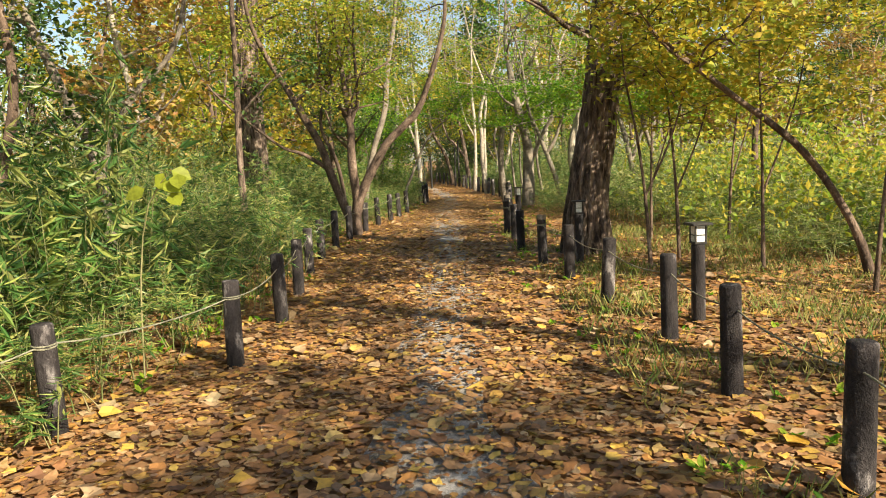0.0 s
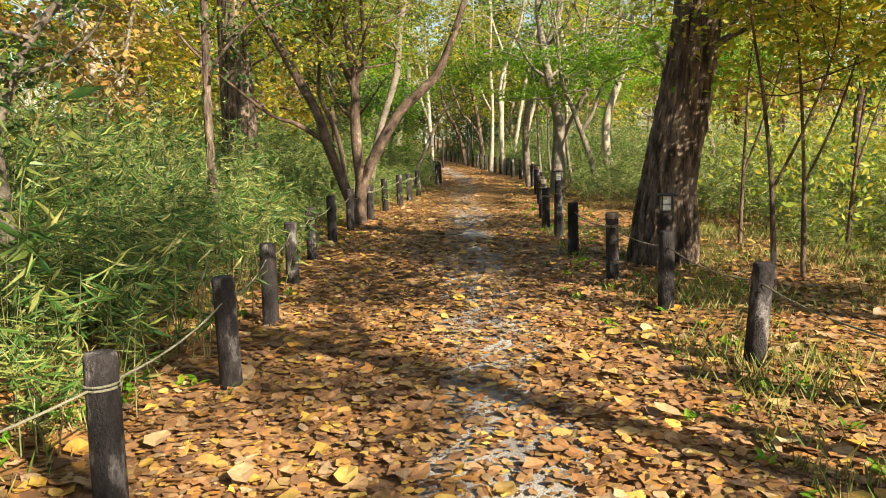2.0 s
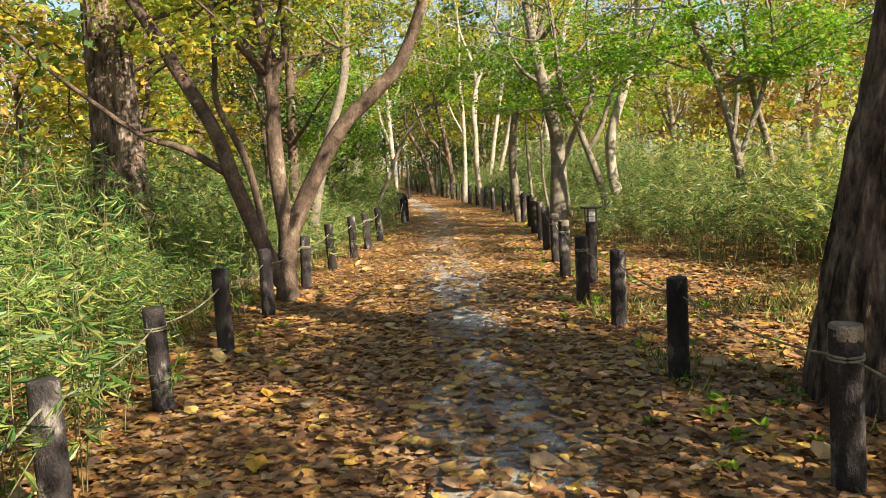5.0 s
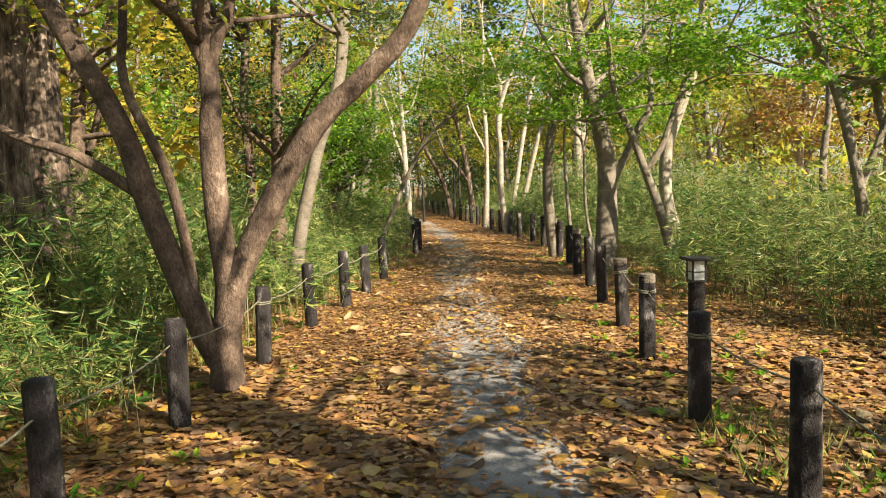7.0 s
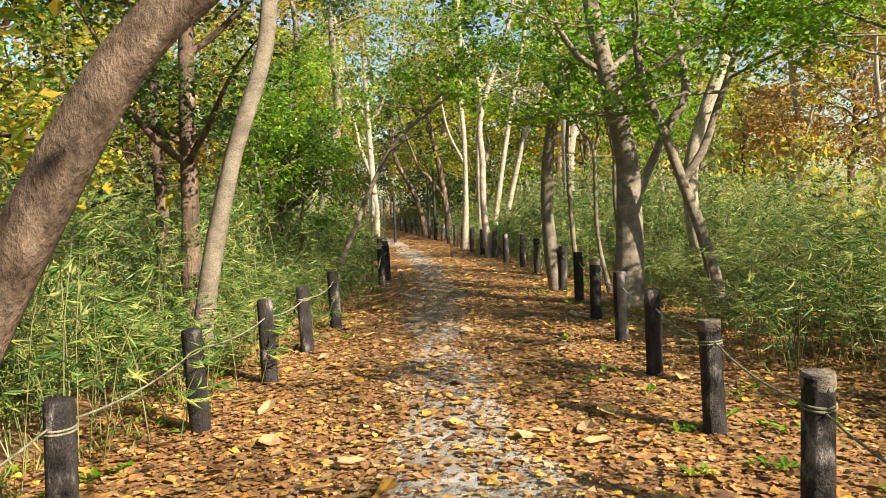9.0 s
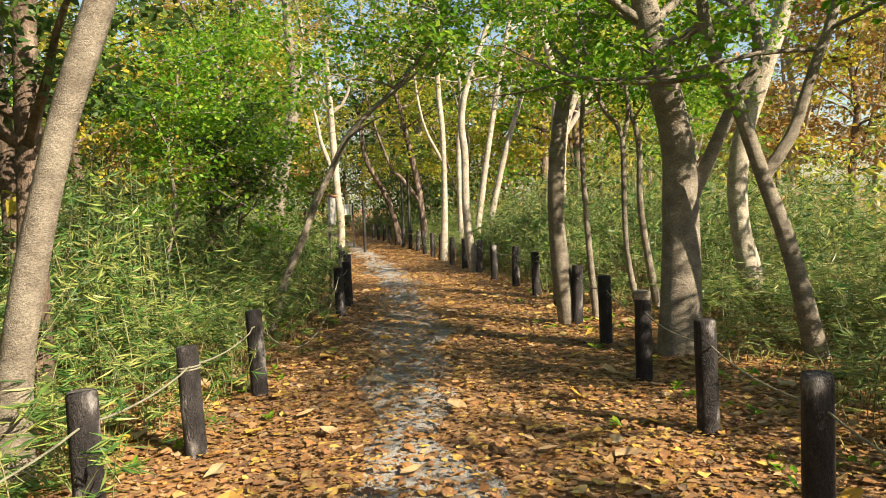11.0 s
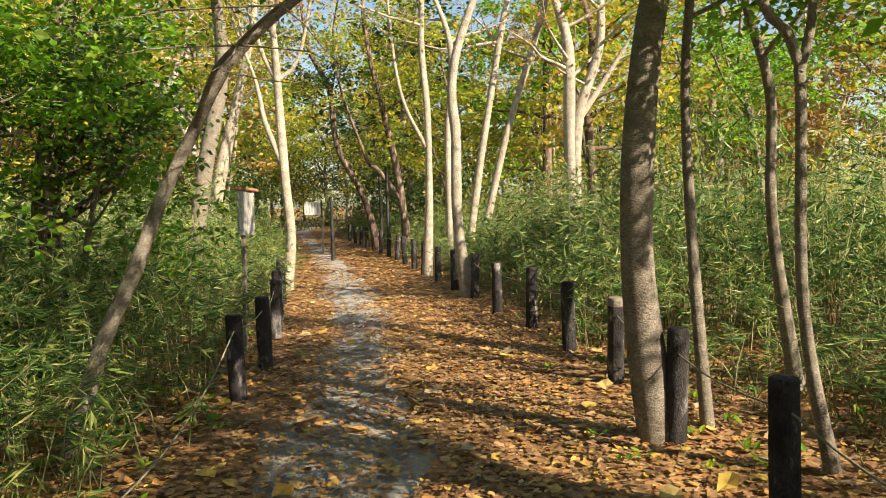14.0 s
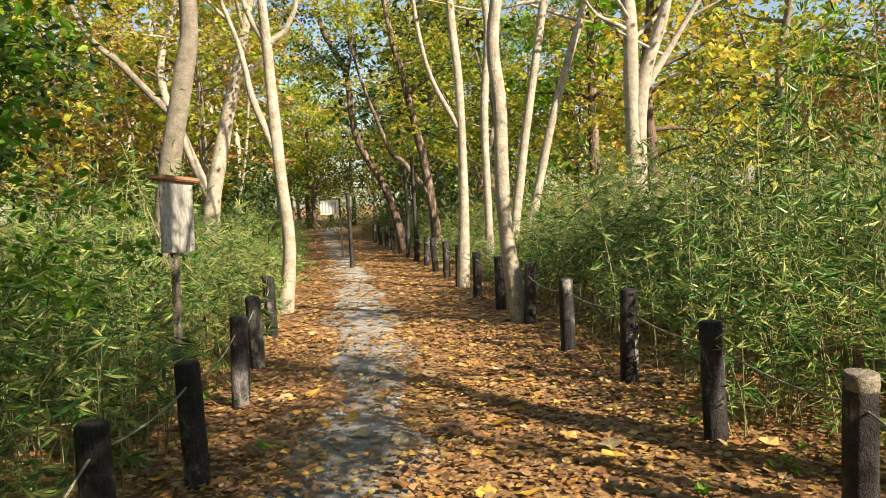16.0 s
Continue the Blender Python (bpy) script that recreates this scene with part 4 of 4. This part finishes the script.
def litter(n, xr, yr, size, seed, thin):
    """Fallen leaves over a stretch of ground; thin: how bare the middle of the path is."""
    r = np.random.default_rng(seed)
    y = r.uniform(*yr, n)
    x = centre(y) + r.uniform(*xr, n)
    off = x - worn_line(y)
    bare = np.exp(-(off / (0.42 + 0.14 * np.sin(y * 1.3) + 0.1 * np.sin(y * 3.1 + 1))) ** 2) * (0.55 + 0.5 * np.sin(x * 5.1 + 1.7 * np.sin(y * 1.9)) * np.sin(y * 2.7 + 1.3 * np.sin(x * 3.3)) + 0.3)
    bare = bare * thin * np.interp(y, [0, 3, 6, 10, 14, 16, 20, 26, 29, 40], [0.6, 0.75, 0.4, 0.5, 0.95, 0.9, 0.6, 0.5, 1.0, 1.2])
    keep = r.random(n) > np.clip(bare, 0, 0.86)
    x, y = x[keep], y[keep]
    n = len(x)
    z = np.maximum(ground_z(x, y), np.where(np.abs(off[keep]) < 0.7, -0.04, -0.06)) + r.uniform(0.002, 0.02, n)
    a = r.uniform(0, 6.283, n)
    along = np.stack([np.cos(a), np.sin(a), r.normal(0, 0.11, n)], 1)
    up = r.normal(0, 0.15, (n, 3)) + np.array([0, 0, 1])
    ln = size * r.uniform(0.55, 1.35, n)
    return np.stack([x, y, z], 1), along, up, ln, ln * r.uniform(0.5, 0.85, n), r.uniform(-0.12, 0.2, n)


def ragged_leaves(at, along, up, ln, wd, curl, seed):
    """Dry leaves with an uneven, toothed outline, cupped or rolled."""
    r = np.random.default_rng(seed)
    n, k = len(at), 7
    along = unit(along)
    side = unit(np.cross(along, up))
    nor = np.cross(side, along)
    ang = np.linspace(-math.pi, math.pi, k, endpoint=False)[None] + r.normal(0, 0.12, (n, k))
    lobed = (r.random(n) < 0.45)[:, None]
    rad = np.where(lobed, 0.5 + 0.2 * np.cos(4 * ang), 0.5) * (1 + r.normal(0, 0.13, (n, k)))
    u, v = rad * np.cos(ang) * ln[:, None], rad * np.sin(ang) * wd[:, None]
    roll = r.normal(0, 0.3, n)[:, None]
    w = curl[:, None] * (np.abs(v) * 1.1 + np.abs(u) * 0.35) + roll * v * 0.5 + r.normal(0, 0.045, (n, k)) * ln[:, None]
    rim = at[:, None] + u[..., None] * along[:, None] + v[..., None] * side[:, None] + w[..., None] * nor[:, None]
    verts = np.concatenate([at[:, None], rim], 1).reshape(-1, 3)
    base = (np.arange(n) * (k + 1))[:, None]
    f = np.concatenate([base + np.array([[0, 1 + q, 1 + (q + 1) % k]]) for q in range(k)], 1).reshape(-1, 3)
    verts[:, 2] = np.maximum(verts[:, 2], -0.058)
    return verts, f


for n, xr, yr, size, thin, det in (
        (64000, (-3.2, 3.4), (1.0, 17), 0.046, 0.75, False), (26000, (-3.2, 3.6), (1.0, 17), 0.080, 0.85, True),
        (60000, (-2.6, 3.4), (17, 32), 0.042, 0.7, False), (26000, (-2.6, 3.6), (17, 32), 0.057, 0.8, True),
        (30000, (-2.2, 2.4), (32, 62), 0.10, 0.8, False), (11000, (3.0, 8.0), (2, 19), 0.09, 0.0, True), (16000, (3.0, 8.0), (2, 19), 0.06, 0.0, False)):
    at, along, up, ln, wd, cu = litter(n, xr, yr, size, int(n + yr[0]), thin)
    if det:
        at[:, 2] += 0.008
        v, f = ragged_leaves(at, along, up, ln, wd * 1.2, cu, n)
    else:
        v, f = leaf_blades(at, along, up, ln, wd, cu, False, 10 < yr[1] < 18)
    tagged(new("leaf_litter", mesh_of("leaf_litter", v, f, M_LITTER, False)), "dry brown and orange fallen leaves covering the path", "fallen leaves", kind="stuff")

# small green weeds among the leaves
wr = np.random.default_rng(33)
wy = wr.uniform(1.5, 30, 420)
wx = np.where(wr.random(420) < 0.45, edge_left(wy) + np.abs(wr.normal(0.1, 0.45, 420)), centre(wy) + wr.normal(2.0, 0.6, 420))
wx = np.where(np.abs(wx - centre(wy)) < 0.9, centre(wy) + 1.7, wx)
wat = np.repeat(np.stack([wx, wy, ground_z(wx, wy) + 0.03], 1), 7, 0)
n = len(wat)
wa = wr.uniform(0, 6.283, n)
wat = wat + wr.normal(0, 0.025, wat.shape) * np.array([1, 1, 0.4])
wl = wr.uniform(0.03, 0.085, n)
v, f = leaf_blades(wat, np.stack([np.cos(wa), np.sin(wa), wr.uniform(0.1, 0.9, n)], 1), np.stack([-np.cos(wa) * 0.4, -np.sin(wa) * 0.4, np.ones(n)], 1), wl, wl * 0.5, 0.1, True)
tagged(new("weeds", mesh_of("weeds", v, f, M_GREEN, False)), "small fresh green weeds among fallen leaves", "weeds", kind="stuff")

# grass and weeds on the open ground and along the posts
gxs, gys = lr.uniform(1.2, 8.5, 40000), lr.uniform(2, 15, 40000)
dens = np.sin(gxs * 2.1 + gys) * np.sin(gys * 1.7 - gxs) + 0.35 + 0.35 * np.clip(gxs - 2.5, 0, 2)
k = lr.random(40000) < np.clip(dens, 0.02, 1)
ey = lr.uniform(2, 36, 5000)
ex = np.where(lr.random(5000) < 0.5, edge_left(ey) + lr.normal(0.15, 0.15, 5000), np.minimum(edge_right(ey), 4) - lr.normal(0.3, 0.25, 5000))
gp = np.concatenate([np.stack([gxs[k], gys[k]], 1), np.stack([ex, ey], 1)])
n = len(gp)
at = np.stack([gp[:, 0], gp[:, 1], ground_z(gp[:, 0], gp[:, 1]) - 0.01], 1)
a = lr.uniform(0, 6.283, n)
along = np.stack([np.cos(a) * 0.5, np.sin(a) * 0.5, lr.uniform(0.5, 1.2, n)], 1)
up = np.stack([-np.cos(a), -np.sin(a), np.full(n, 0.4)], 1)
ln = lr.uniform(0.06, 0.19, n)
v, f = leaf_blades(at, along, up, ln, 0.007, -0.12)
tagged(new("grass", mesh_of("grass", v, f, M_GRASS, False)), "thin yellowing grass on the woodland floor", "grass", kind="stuff")

# bright leaves lying singly on top
shapes = []
for s in range(4):
    z0 = np.zeros((1, 3))
    v, f = ragged_leaves(z0, np.array([[1.0, 0, 0.05]]), np.array([[0, 0.1, 1.0]]), np.array([0.12 + 0.012 * s]), np.array([0.10 + 0.008 * s]), np.array([0.1 + 0.06 * s]), 50 + s)
    shapes.append(mesh_of("fallen_leaf", v, f, M_BRIGHT if s < 3 else M_LITTER, False))
M_BRIGHT.node_tree.links.new(M_BRIGHT.node_tree.nodes.new("ShaderNodeObjectInfo").outputs["Random"], [q for q in M_BRIGHT.node_tree.nodes if q.bl_idname == "ShaderNodeValToRGB"][0].inputs[0])
for _ in range(290):
    y = lr.uniform(2, 30)
    x = float(centre(y)) + lr.uniform(-2.2, 2.6)
    lf = new("fallen_leaf", shapes[int(lr.integers(4))])
    lf.parent = ground
    lf.matrix_local = pose(x, y, -0.022, lr.normal(0, 9), lr.normal(0, 9), lr.uniform(0, 360))

# a sprig of broad leaves standing out of the bamboo
sprig = new("leafy_shoot")
sprig.location = (-2.3, 5.4, -0.06)
tagged(sprig, "slender shoot with broad yellow-green leaves above bamboo", "shoot")
v, f = tube([(0, 0, -0.1), (0.05, 0, 0.8), (0.2, -0.1, 1.35), (0.45, -0.2, 1.6)], [0.008, 0.007, 0.005, 0.002], 5)
child("stem", mesh_of("stem", v, f, M_CULM), sprig)
for k, (dx, dz, a) in enumerate(((0.22, 1.46, 200), (0.3, 1.55, 80), (0.36, 1.5, 330), (0.42, 1.58, 30), (0.46, 1.55, 280), (0.4, 1.42, 300))):
    a = radians(a)
    v, f = leaf_blades(np.array([[dx, -0.2, dz]]), np.array([[math.cos(a), math.sin(a) * 0.5, -0.5]]), np.array([[0.2, -0.8, 0.6]]), 0.15, 0.12, 0.06, True)
    child("leaf", mesh_of("leaf", v, f, M_LIME, False), sprig)
